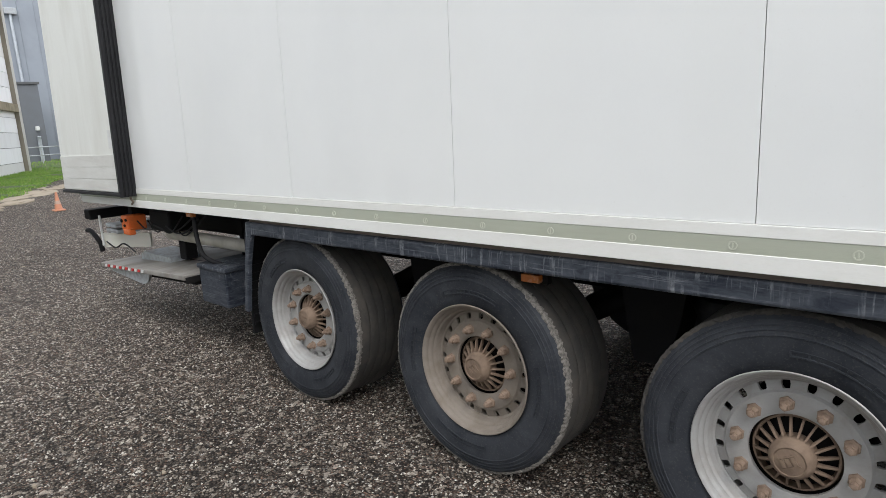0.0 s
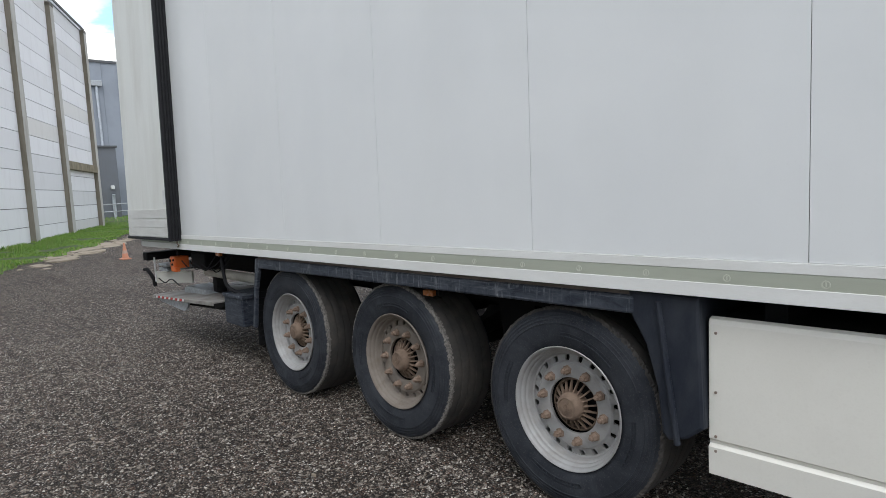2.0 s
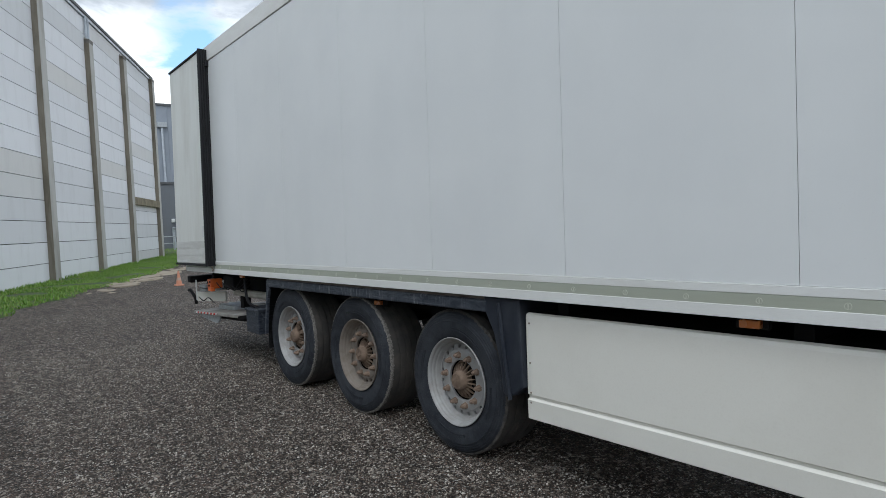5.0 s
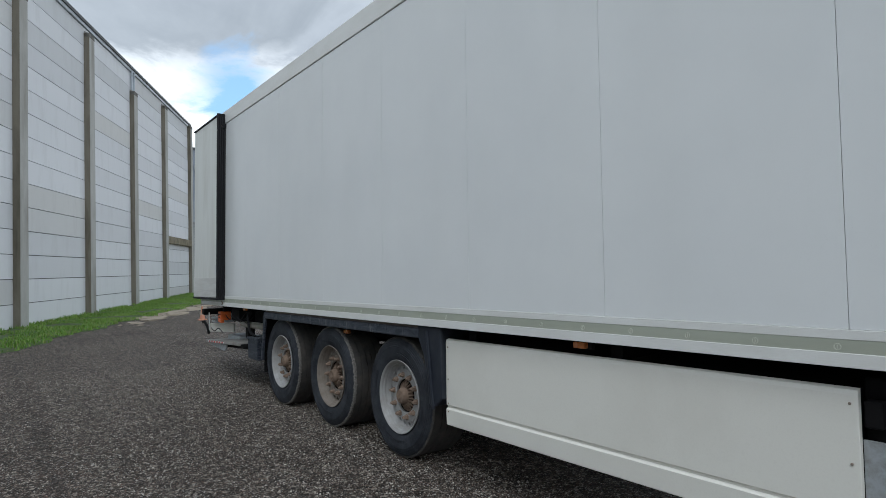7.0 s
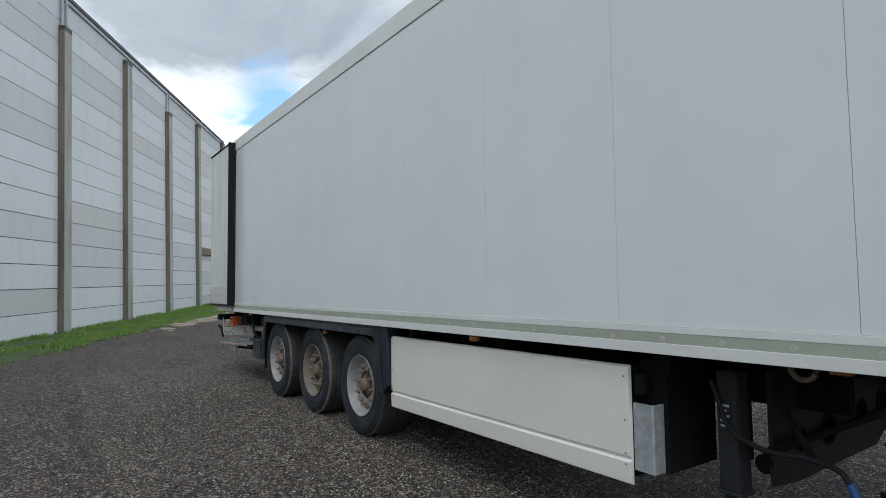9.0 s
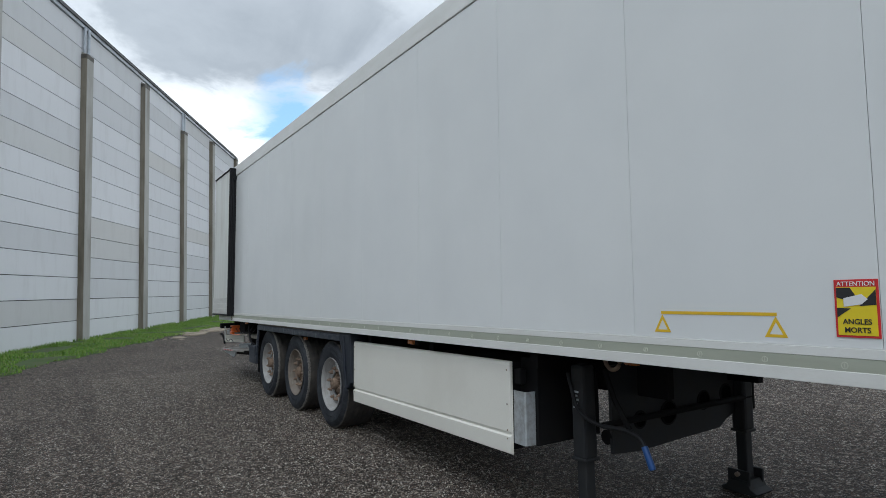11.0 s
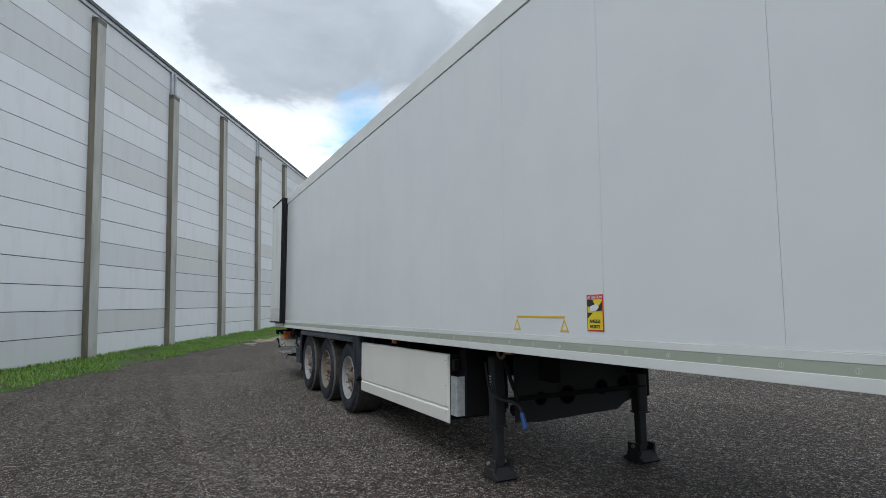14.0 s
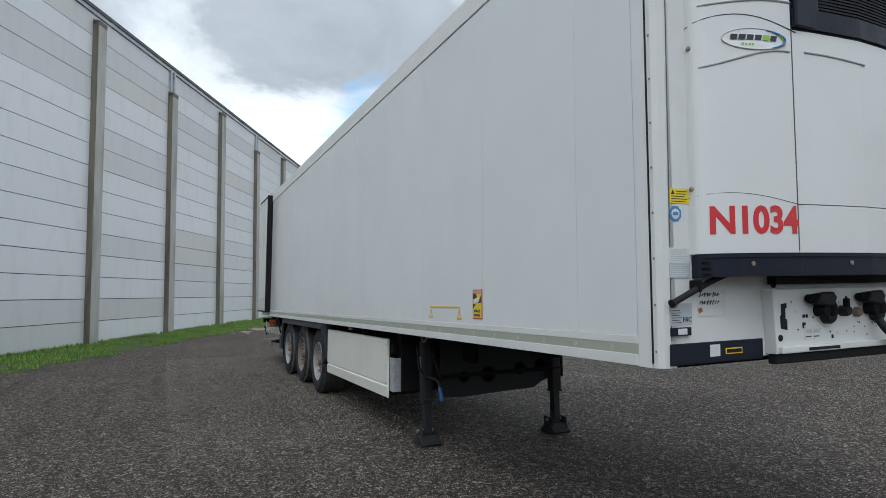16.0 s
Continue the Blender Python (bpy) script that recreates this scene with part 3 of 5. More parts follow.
def verge():
    """Grass strip along the wall: soil sheet with a ragged edge, and blades."""
    rng = np.random.default_rng(5)
    s0, s1, n = -30.0, 46.0, 300

    def edge(s):
        return 2.15 + 0.55 * max(0.0, min(1.0, (s - 4) / 8)) + 0.14 * math.sin(1.7 * s) + 0.09 * math.sin(4.3 * s + 1) + 0.05 * math.sin(11 * s)
    bm = bmesh.new()
    rows = []
    for i in range(n + 1):
        s = s0 + (s1 - s0) * i / n
        e = edge(s)
        rows.append([bm.verts.new((s, v, z)) for v, z in ((-0.05 if s < END else -6, 0.10), (0.6, 0.09), (e * 0.75, 0.055), (e - 0.08, 0.03), (e, -0.01))])
    for a, b in zip(rows, rows[1:]):
        for i in range(4):
            bm.faces.new((a[i], a[i + 1], b[i + 1], b[i])).smooth = True
    tagged(part("grass_verge", at_wall(bm, YARD_M), SOIL), "mossy green soil strip along the warehouse wall", "ground", kind="structure")
    verts, faces = [], []
    m = 52000
    s = np.where(rng.random(m) < 0.8, rng.uniform(-6, 30, m), rng.uniform(-10, 46, m))
    u = rng.random(m)
    for i in range(m):
        e = edge(s[i]) + 0.05
        v = (-0.05 if s[i] < END else -6) * (1 - u[i]) + e * u[i]
        bare = noise.noise((s[i] * 0.8, v * 0.8, 2.0))
        if bare > 0.32 or (v > e - 0.35 and rng.random() < 0.5):
            continue
        h = (0.03 + 0.055 * rng.random()) * (0.8 + 0.7 * max(0, -bare) + (0.7 if v < 0.2 else 0))
        z = 0.10 - 0.07 * max(0, v / e)
        a = rng.uniform(0, 6.28)
        wd = 0.010 + 0.012 * rng.random()
        lean = 0.5 * h
        dx, dy = math.cos(a), math.sin(a)
        k = len(verts)
        verts += [(s[i] - wd * dy, v + wd * dx, z - 0.01), (s[i] + wd * dy, v - wd * dx, z - 0.01), (s[i] + lean * dx, v + lean * dy, z + h)]
        faces.append((k, k + 1, k + 2))
    me = bpy.data.meshes.new("grass")
    me.from_pydata([YARD_M @ Vector(p) for p in verts], [], faces)
    me.materials.append(GRASS)
    tagged(new("grass", me), "short patchy green grass along the wall foot", "grass", kind="stuff")


def rubble():
    """Broken pale slabs and dirt where the verge meets the yard."""
    rng = random.Random(8)
    g = thing("broken_slab", YARD_M @ Vector((9.5, 3.0, 0)), "flat broken pale concrete slabs at the grass edge", "rubble")
    for i in range(40):
        s, v = 5.5 + 10.0 * (i / 40) + rng.uniform(-0.4, 0.4), 2.70 + 0.4 * (i / 40) + rng.uniform(-0.40, 0.50)
        r = rng.choice((0.10, 0.18, 0.30, 0.48)) * rng.uniform(0.8, 1.3)
        n = rng.randint(5, 8)
        a0 = rng.uniform(0, 6)
        o = [(s + 1.4 * r * math.cos(a0 + k * 6.283 / n) * rng.uniform(0.55, 1.15), v + 0.8 * r * math.sin(a0 + k * 6.283 / n) * rng.uniform(0.55, 1.15)) for k in range(n)]
        bm = prism(bmesh.new(), o, "z", -0.02, rng.uniform(0.008, 0.045))
        for q in bm.verts:
            if q.co.z > 0:
                q.co.z *= rng.uniform(0.35, 1.2)
        part("slab_piece", at_wall(bm, YARD_M), SLAB, g)



def traffic_cone():
    x, y = -13.22, 2.64
    c = thing("traffic_cone", (x, y, 0), "faded orange traffic cone with pale band on the asphalt", "cone")
    part("base", bx(x - 0.12, x + 0.12, y - 0.12, y + 0.12, 0, 0.035, bevel=0.012), CONE, c)

    def ring(name, r0, z0, r1, z1, mat):
        bm = bmesh.new()
        lathe(bm, [(r0, 0), (r1, z1 - z0)], seg=20)
        bmesh.ops.transform(bm, matrix=Matrix.Translation((x, y, z0)) @ Matrix.Rotation(radians(90), 4, "X"), verts=bm.verts)
        part(name, bm, mat, c)
    ring("skirt", 0.085, 0.03, 0.066, 0.16, CONE)
    ring("band", 0.066, 0.16, 0.05, 0.24, CONEWHITE)
    ring("tip", 0.05, 0.24, 0.02, 0.44, CONE)


def litter():
    rng = random.Random(4)
    for i, (x, y, r) in enumerate(((-3.6, -0.9, 0.03), (-1.2, -0.75, 0.02), (1.35, -0.62, 0.022), (-6.5, 0.2, 0.035), (0.1, -0.9, 0.018), (-0.3, -1.35, 0.018))):
        bm = bmesh.new()
        o = [(x + r * math.cos(k * 1.05 + i) * rng.uniform(0.6, 1.2), y + 0.6 * r * math.sin(k * 1.05 + i) * rng.uniform(0.6, 1.2)) for k in range(6)]
        prism(bm, o, "z", 0.0, 0.005 + 0.003 * (i % 3))
        tagged(part("stone_chip", bm, SLAB), "flat pale stone lying on the asphalt", "stone", "loose flat stones")


# ---- trailer ----
REAR, NOSE, WIDE = -3.20, 10.255, 2.52
HUB_Z, TYRE_R = 0.505, 0.505
JOINT0, PITCH = 0.111, 1.193


def trailer():
    return thing("refrigerated_semi_trailer", (3.6, WIDE / 2, 0), "white refrigerated box semi-trailer standing on its legs", "trailer")


def trailer_body(t):
    """Box core, side panels with joints, rails, roof and posts."""
    part("box_core", bx(REAR + 0.02, NOSE - 0.02, 0.03, WIDE - 0.03, 1.13, 3.86), SEAM, t, "dark core behind the panel joints", tilt=True)
    edges = [REAR + 0.02] + [JOINT0 + PITCH * k for k in range(-2, 9)] + [10.155]
    for y0, y1 in ((0.0, 0.032), (WIDE - 0.032, WIDE)):
        for a, b in zip(edges, edges[1:]):
            part("side_panel", bx(a + 0.0014, b - 0.0014, y0, y1, 1.243, 3.770), PANEL, t, tilt=True)
        part("side_panel", bx(10.158, NOSE, y0, y1, 1.088, 3.770), PANEL, t, "narrow white end panel", tilt=True)
    for near, y in ((True, 0.0), (False, WIDE)):
        d = -1 if near else 1

        def strip(name, z0, z1, out, mat, label="", x1=10.155, bevel=0.002):
            ya, yb = sorted((y + d * out, y - d * 0.03))
            return part(name, bx(REAR, x1, ya, yb, z0, z1, bevel=bevel), mat, t, label, tilt=True)
        strip("upper_rail", 1.2020, 1.2415, 0.006, RAILWHITE)
        strip("tape_rail", 1.145, 1.206, 0.0042, SAGE, "sage green tape band")
        strip("lower_rail", 1.092, 1.149, 0.0065, RAILWHITE)
        strip("roof_rail", 3.775, 3.965, 0.010, RAILWHITE, "white roof edge rail", NOSE, 0.008)
    part("roof", bx(REAR, NOSE, 0.01, WIDE - 0.01, 3.85, 3.975), RAILWHITE, t, tilt=True)
    part("floor", bx(REAR, NOSE, 0.02, WIDE - 0.02, 1.095, 1.14), DARK, t, "dark underfloor", tilt=True)
    # small stamped marks on the tape
    x = 3.09 - 17 * 0.327
    while x < 10.0:
        bm = bmesh.new()
        lathe(bm, [(0.0145, -0.004), (0.0145, -0.0056), (0.0105, -0.0056), (0.0105, -0.004)], (x, 0, 1.172), 14, close=True)
        box(bm, x - 0.0022, x + 0.0022, -0.0056, -0.004, 1.164, 1.180)
        part("tape_stamp", bm, TAPEMARK, t, tilt=True)
        x += 0.327
    # corner post towards the front wall
    bm = bmesh.new()
    prism(bm, [(NOSE + 0.006, 0.004), (NOSE + 0.030, 0.008), (NOSE + 0.055, 0.030), (NOSE + 0.062, 0.065), (NOSE + 0.062, 0.10), (NOSE - 0.02, 0.10), (NOSE - 0.02, 0.03), (NOSE + 0.006, 0.03)], "z", 1.088, 3.93)
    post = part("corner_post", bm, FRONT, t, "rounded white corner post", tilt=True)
    for i in range(12):
        bm = bmesh.new()
        lathe(bm, [(0.007, -0.006), (0.005, -0.009)], (0, 0, 0), 10)
        bmesh.ops.transform(bm, matrix=Matrix.Translation((NOSE + 0.024, 0.010, 1.17 + 0.232 * i)), verts=bm.verts)
        part("rivet", bm, NUT, post, tilt=True)
    bm = bx(NOSE - 0.001, NOSE + 0.007, -0.002, 0.03, 1.11, 3.91)
    part("post_seal", bm, RUBBER, t, "black seal beside the corner post", tilt=True)
    # rear frame behind the folded door
    part("rear_frame", bx(REAR - 0.06, REAR, 0.0, WIDE, 1.108, 3.93, bevel=0.01), ALU, t, tilt=True)
    part("rear_rail_end", bx(REAR - 0.075, REAR - 0.06, 0.01, 0.06, 1.10, 1.23, bevel=0.004), RAILWHITE, t, tilt=True)


def rear_door(t):
    """The near leaf, swung right round and lying against the side wall."""
    x0, x1, y0, y1 = -3.30, -1.985, -0.100, -0.030
    leaf = part("rear_door", bx(x0, x1 - 0.03, y0, y1, 1.215, 3.885, bevel=0.008), DOORPAINT, t, "off-white rear door folded back along the side", tilt=True)
    for i in range(3):
        part("kick_plate", bx(x0 + 0.005, x1 - 0.035, y0 - 0.006, y0 - 0.001, 1.222 + 0.098 * i, 1.316 + 0.098 * i, bevel=0.002), KICK, leaf, "pale scuffed kick strip", tilt=True)
    part("edge_trim", bx(x1 - 0.060, x1 + 0.006, y0 - 0.012, y0 + 0.02, 1.19, 3.91, bevel=0.006), RUBBER, leaf, "black rubber edge trim", tilt=True)
    for i in range(4):
        y = -0.108 + 0.032 * i
        x = x1 + 0.004 - 0.006 * i
        part("seal", tube(bmesh.new(), [(x, y, 1.185), (x, y, 3.915)], 0.019, 12), RUBBER, leaf, tilt=True)
    bm = bmesh.new()
    prism(bm, [(x1 - 0.06, -0.112), (x1 + 0.002, -0.114), (x1 - 0.018, -0.003), (x1 - 0.12, -0.003)], "z", 1.187, 3.912)
    part("seal_backing", bm, RUBBER, leaf, tilt=True)
    part("bottom_seal", bx(x0 - 0.015, x1, -0.118, -0.02, 1.188, 1.214, bevel=0.006), RUBBER, leaf, tilt=True)
    part("top_seal", bx(x0 - 0.01, x1, -0.115, -0.02, 3.886, 3.91, bevel=0.006), RUBBER, leaf, tilt=True)
    part("hinge", bx(x0 - 0.02, x0 + 0.03, -0.06, 0.02, 3.3, 3.42, bevel=0.006), ALU, leaf, tilt=True)
    part("label", bx(-2.14, -2.06, y0 - 0.004, y0 - 0.001, 1.56, 1.70), PAPER, leaf, tilt=True)
    k = part("door_keeper", bx(-2.03, -1.95, -0.045, 0.0, 3.70, 3.77, bevel=0.008), RUBBER, t, "black door holder on the roof edge", tilt=True)
    part("bolt", tube(bmesh.new(), [(-1.99, -0.08, 3.735), (-1.99, -0.03, 3.735)], 0.012), NUT, k, tilt=True)
    part("door_hook", tube(bmesh.new(), bend([(-2.03, -0.03, 1.19), (-2.02, -0.035, 1.16), (-2.00, -0.03, 1.14), (-2.03, -0.03, 1.12)]), 0.008), NUT, t, tilt=True)


# ---- wheels ----


def wheel_meshes(rim_mat):
    """Meshes round the origin, the outer face towards -y."""
    out = []
    R = TYRE_R
    # sidewalls and carcass
    prof = [(0.300, 0.012), (0.318, 0.002), (0.330, -0.004), (0.352, -0.010), (0.400, -0.016), (0.424, -0.0165), (0.4255, -0.019), (0.429, -0.019), (0.4305, -0.0155), (0.442, -0.013), (0.4435, -0.0155), (0.447, -0.015), (0.4485, -0.0115), (0.458, -0.009),
            (0.4595, -0.0115), (0.463, -0.0105), (0.4645, -0.007), (0.474, -0.003), (0.4755, -0.0055), (0.479, -0.004), (0.4805, 0.0), (0.490, 0.006), (R - 0.010, 0.012), (R - 0.010, 0.368), (0.488, 0.376), (0.44, 0.394), (0.36, 0.39), (0.300, 0.372)]
    bm = bmesh.new()
    lathe(bm, prof, seg=72, close=True)
    out.append(("tyre", mesh_of("tyre", bm, TYRE), "dusty black rubber tyre"))
    # tread with circumferential grooves
    prof = [(R - 0.008, 0.030)]
    ribs = [(0.030, 0.0938), (0.0982, 0.1598), (0.1642, 0.2158), (0.2202, 0.2818), (0.2862, 0.352)]
    for a, b in ribs:
        prof += [(R - 0.0078, a), (R - 0.0006, a + 0.0006), (R, a + 0.004), (R, b - 0.004), (R - 0.0006, b - 0.0006), (R - 0.0078, b)]
    prof += [(R - 0.012, 0.352), (R - 0.03, 0.34), (R - 0.03, 0.04)]
    bm = bmesh.new()
    lathe(bm, prof, seg=72, close=True)
    out.append(("tread", mesh_of("tread", bm, TREAD), "worn grooved tread"))
    # chewed shoulder: uneven ring
    bm = bmesh.new()
    rng = random.Random(11)
    seg = 340
    rings = []
    for r, y in ((R - 0.016, 0.006), (R - 0.006, 0.009), (R + 0.001, 0.016), (R + 0.001, 0.030), (R - 0.004, 0.038)):
        rings.append([bm.verts.new(((r + rng.uniform(-0.002, 0.002)) * math.cos(6.2832 * i / seg), y + rng.uniform(-0.004, 0.004) * (2.2 if y > 0.028 else 1.0), (r + rng.uniform(-0.002, 0.002)) * math.sin(6.2832 * i / seg))) for i in range(seg)])
    for a, b in zip(rings, rings[1:]):
        for i in range(seg):
            bm.faces.new((a[i], a[(i + 1) % seg], b[(i + 1) % seg], b[i]))
    bmesh.ops.recalc_face_normals(bm, faces=bm.faces)
    out.append(("shoulder", mesh_of("shoulder", bm, SCUFF), "chewed pale tread edge"))
    # rim: flange, well, disc with hand holes as a real cut ring
    bm = bmesh.new()
    lathe(bm, [(0.302, 0.004), (0.311, -0.006), (0.308, -0.010), (0.300, -0.007), (0.293, 0.004), (0.291, 0.016), (0.283, 0.022), (0.280, 0.028), (0.279, 0.040), (0.272, 0.045), (0.269, 0.050), (0.267, 0.070), (0.259, 0.080), (0.268, 0.090), (0.284, 0.062), (0.298, 0.030)], seg=72, close=True)
    lathe(bm, [(0.262, 0.076), (0.253, 0.0795), (0.253, 0.092), (0.257, 0.100), (0.262, 0.20), (0.270, 0.30), (0.276, 0.30), (0.270, 0.095)], seg=72, close=True)
    # spokes of the vent ring between the holes
    holes = 20
    ring = [(0.263, 0.085, 0.156), (0.258, 0.084, 0.128), (0.251, 0.083, 0.108), (0.240, 0.080, 0.100), (0.229, 0.076, 0.106), (0.222, 0.074, 0.126), (0.216, 0.071, 0.156)]
    for i in range(holes):
        a = 6.2832 * (i + 0.5) / holes
        for (r0, y0, f0), (r1, y1, f1) in zip(ring, ring[1:]):
            vs = [bm.verts.new((r * math.cos(a + s * f), y, r * math.sin(a + s * f))) for r, y, s, f in ((r0, y0, -1, f0), (r0, y0, 1, f0), (r1, y1, 1, f1), (r1, y1, -1, f1))]
            bk = [bm.verts.new((v.co.x, v.co.y + 0.014, v.co.z)) for v in vs]
            for q in ((vs[0], vs[1], vs[2], vs[3]), (bk[3], bk[2], bk[1], bk[0]), (vs[1], bk[1], bk[2], vs[2]), (vs[3], bk[3], bk[0], vs[0])):
                bm.faces.new(q)
    lathe(bm, [(0.225, 0.0765), (0.214, 0.066), (0.150, 0.062), (0.141, 0.066), (0.141, 0.082), (0.218, 0.090)], seg=72, close=True)
    bmesh.ops.recalc_face_normals(bm, faces=bm.faces)
    out.append(("rim", mesh_of("rim", bm, rim_mat), "painted steel disc rim"))
    # brake drum behind the holes
    bm = bmesh.new()
    lathe(bm, [(0.02, 0.125), (0.20, 0.125), (0.21, 0.14), (0.21, 0.34), (0.02, 0.34)], seg=40)
    out.append(("brake_drum", mesh_of("brake_drum", bm, DARK), "black brake drum"))
    # ribbed hub and cap
    bm = bmesh.new()
    lathe(bm, [(0.142, 0.115), (0.132, 0.088), (0.125, 0.086), (0.120, 0.115)], seg=40, close=True)
    bmesh.ops.recalc_face_normals(bm, faces=bm.faces)
    out.append(("hub", mesh_of("hub", bm, RUST), "rusty ribbed hub"))
    bm = bmesh.new()
    prism(bm, [(0.058, 0.044), (0.085, 0.058), (0.127, 0.084), (0.127, 0.098), (0.085, 0.080), (0.058, 0.076)], "z", -0.0036, 0.0036, bevel=0.0015)
    out.append(("hub_rib", mesh_of("hub_rib", bm, RUST), ""))
    bm = bmesh.new()
    lathe(bm, [(0.066, 0.10), (0.070, 0.046), (0.070, 0.034), (0.066, 0.028), (0.063, 0.018), (0.055, 0.008), (0.049, 0.006), (0.046, 0.009), (0.030, 0.007), (0.004, 0.006)], seg=32)
    for k in range(3):
        box(bm, -0.026 + 0.018 * k, -0.014 + 0.018 * k, 0.003, 0.010, -0.014, 0.014)
    box(bm, -0.028, 0.028, 0.004, 0.010, 0.016, 0.021)
    box(bm, -0.028, 0.028, 0.004, 0.010, -0.021, -0.016)
    out.append(("hub_cap", mesh_of("hub_cap", bm, RUST), "rusty embossed hub cap"))
    bm = bmesh.new()
    lathe(bm, [(0.026, 0.064), (0.025, 0.056), (0.0185, 0.054), (0.0185, 0.032), (0.016, 0.029), (0.0115, 0.029), (0.0105, 0.016), (0.004, 0.014)], seg=6)
    out.append(("wheel_nut", mesh_of("wheel_nut", bm, WHEELNUT), ""))
    return out


def sidewall_mark(flip):
    """A raised block of lettering that cannot be read, at the origin."""
    bm = bmesh.new()
    s = -1 if flip else 1
    prism(bm, [(-0.018, -0.012), (0.018, -0.012), (0.018, -0.007), (s * 0.006 - 0.007, -0.007), (s * 0.006 - 0.007, 0.006), (0.018, 0.006), (0.018, 0.010), (-0.018, 0.010), (-0.018, 0.006), (s * 0.006 - 0.013, 0.006), (s * 0.006 - 0.013, -0.007), (-0.018, -0.007)], "y", -0.004, 0.004)
    return mesh_of("sidewall_mark", bm, TYRE)


def wheels(t):
    sets = {"new": wheel_meshes(RIM), "old": wheel_meshes(RIM_OLD)}
    marks = sidewall_mark(False), sidewall_mark(True)
    plain_shoulder = [me for n, me, lab in sets["new"] if n == "shoulder"][0].copy()
    plain_shoulder.materials.clear()
    plain_shoulder.materials.append(TREAD)
    for i, x in enumerate((0.0, 1.31, 2.62)):
        part("axle", tube(bmesh.new(), [(x, 0.35, HUB_Z), (x, WIDE - 0.35, HUB_Z)], 0.07, 12), DARK, t, "black axle tube")
        for near in (True, False):
            meshes = dict((n, (me, lab)) for n, me, lab in sets["old" if i == 1 else "new"])
            at = Matrix.Translation((x, 0.062 if near else WIDE - 0.062, HUB_Z)) @ Matrix.Rotation(-LEAN, 4, "X") @ Matrix.Rotation(0.0 if near else math.pi, 4, "Z") @ Matrix.Rotation(radians((17, 143, -28)[i]), 4, "Y")
            w0 = new("wheel", meshes["brake_drum"][0])
            w0.matrix_basis = at
            adopt(w0, t)
            tagged(w0, "wheel with worn tyre and rusty hub")
            for n in ("tyre", "tread", "shoulder", "rim", "hub", "hub_cap"):
                ob = new(n, plain_shoulder if n == "shoulder" and i == 2 else meshes[n][0])
                ob.parent = w0
                tagged(ob, "worn dark tread edge" if n == "shoulder" and i == 2 else meshes[n][1])
            for k in range(20):
                ob = new("hub_rib", meshes["hub_rib"][0])
                ob.parent = w0
                ob.rotation_euler = (0, 6.2832 * k / 20, 0)
            for start, count in ((0.35, 8), (2.2, 6), (3.7, 8), (5.3, 6)) if near else ():
                for k in range(count):
                    a = start + k * 0.105
                    ob = new("sidewall_mark", marks[k % 2])
                    ob.parent = w0
                    ob.location = (0.374 * math.cos(a), -0.0125, 0.374 * math.sin(a))
                    ob.rotation_euler = (0, 1.5708 - a, 0)
            for k in range(10):
                a = 6.2832 * k / 10
                ob = new("wheel_nut", meshes["wheel_nut"][0])
                ob.parent = w0
                ob.location = (0.178 * math.cos(a), 0.0, 0.178 * math.sin(a))


def mudguards(t):
    """Black rail over the wheels, front and rear flaps."""
    part("mudguard_rail", bx(-0.42, 3.02, 0.018, 0.40, 0.985, 1.066, bevel=0.012), PLASTIC, t, "scratched black plastic mudguard rail", tilt=True)
    part("rail_lip", bx(-0.42, 3.0, 0.030, 0.38, 1.068, 1.083), DUST, t, "dusty brown strip above the mudguard", tilt=True)
    bm = bmesh.new()
    prism(bm, [(2.99, 1.088), (3.30, 1.08), (3.32, 0.55), (3.25, 0.49), (3.17, 0.465), (3.14, 0.49), (3.12, 0.68), (3.07, 0.86), (3.00, 0.985)], "y", 0.022, 0.46, bevel=0.015)
    flap = part("front_mudguard", bm, GUARD, t, "black moulded mudguard end", tilt=True)
    part("fold", tube(bmesh.new(), [(3.13, 0.021, 1.05), (3.17, 0.016, 0.75), (3.21, 0.021, 0.46)], 0.014, 8), GUARD, flap, tilt=True)
    bm = bmesh.new()
    prism(bm, [(-0.40, 1.066), (-0.45, 1.066), (-0.50, 0.80), (-0.56, 0.47), (-0.52, 0.47), (-0.462, 0.80), (-0.40, 0.985)], "y", 0.018, 0.05, bevel=0.006)
    rf = part("rear_mudguard", bm, PLASTIC, t, "black mudguard edge", tilt=True)
    part("mud_flap", bx(-0.575, -0.555, 0.07, 0.46, 0.30, 0.98, bevel=0.004), DARK, rf, "ribbed rubber mud flap", tilt=True)
    for i in range(11):
        part("rib", bx(-0.555, -0.545, 0.08, 0.45, 0.36 + 0.055 * i, 0.38 + 0.055 * i), DARK, rf, tilt=True)
    bm = bmesh.new()
    prism(bm, [(-0.42, 1.0), (-0.55, 0.8), (-0.56, 0.78), (-0.43, 0.97)], "y", 0.06, 0.46)
    part("guard_skin", bm, DARK, rf, tilt=True)


def side_lamps(t):
    for x, y, z in ((1.62, 0.09, 0.945), (4.67, 0.02, 1.066), (7.14, 0.10, 1.080), (-1.20, 0.02, 1.075)):
        hw = 0.045
        lamp = part("side_lamp", bx(x - hw, x + hw, y, y + 0.035, z - 0.020, z + 0.016, bevel=0.006), AMBER, t, "small amber side lamp", tilt=True)
        part("lamp_base", bx(x - 0.07, x + 0.07, y + 0.03, y + 0.06, z - 0.026, z + 0.03), DARK, lamp, tilt=True)


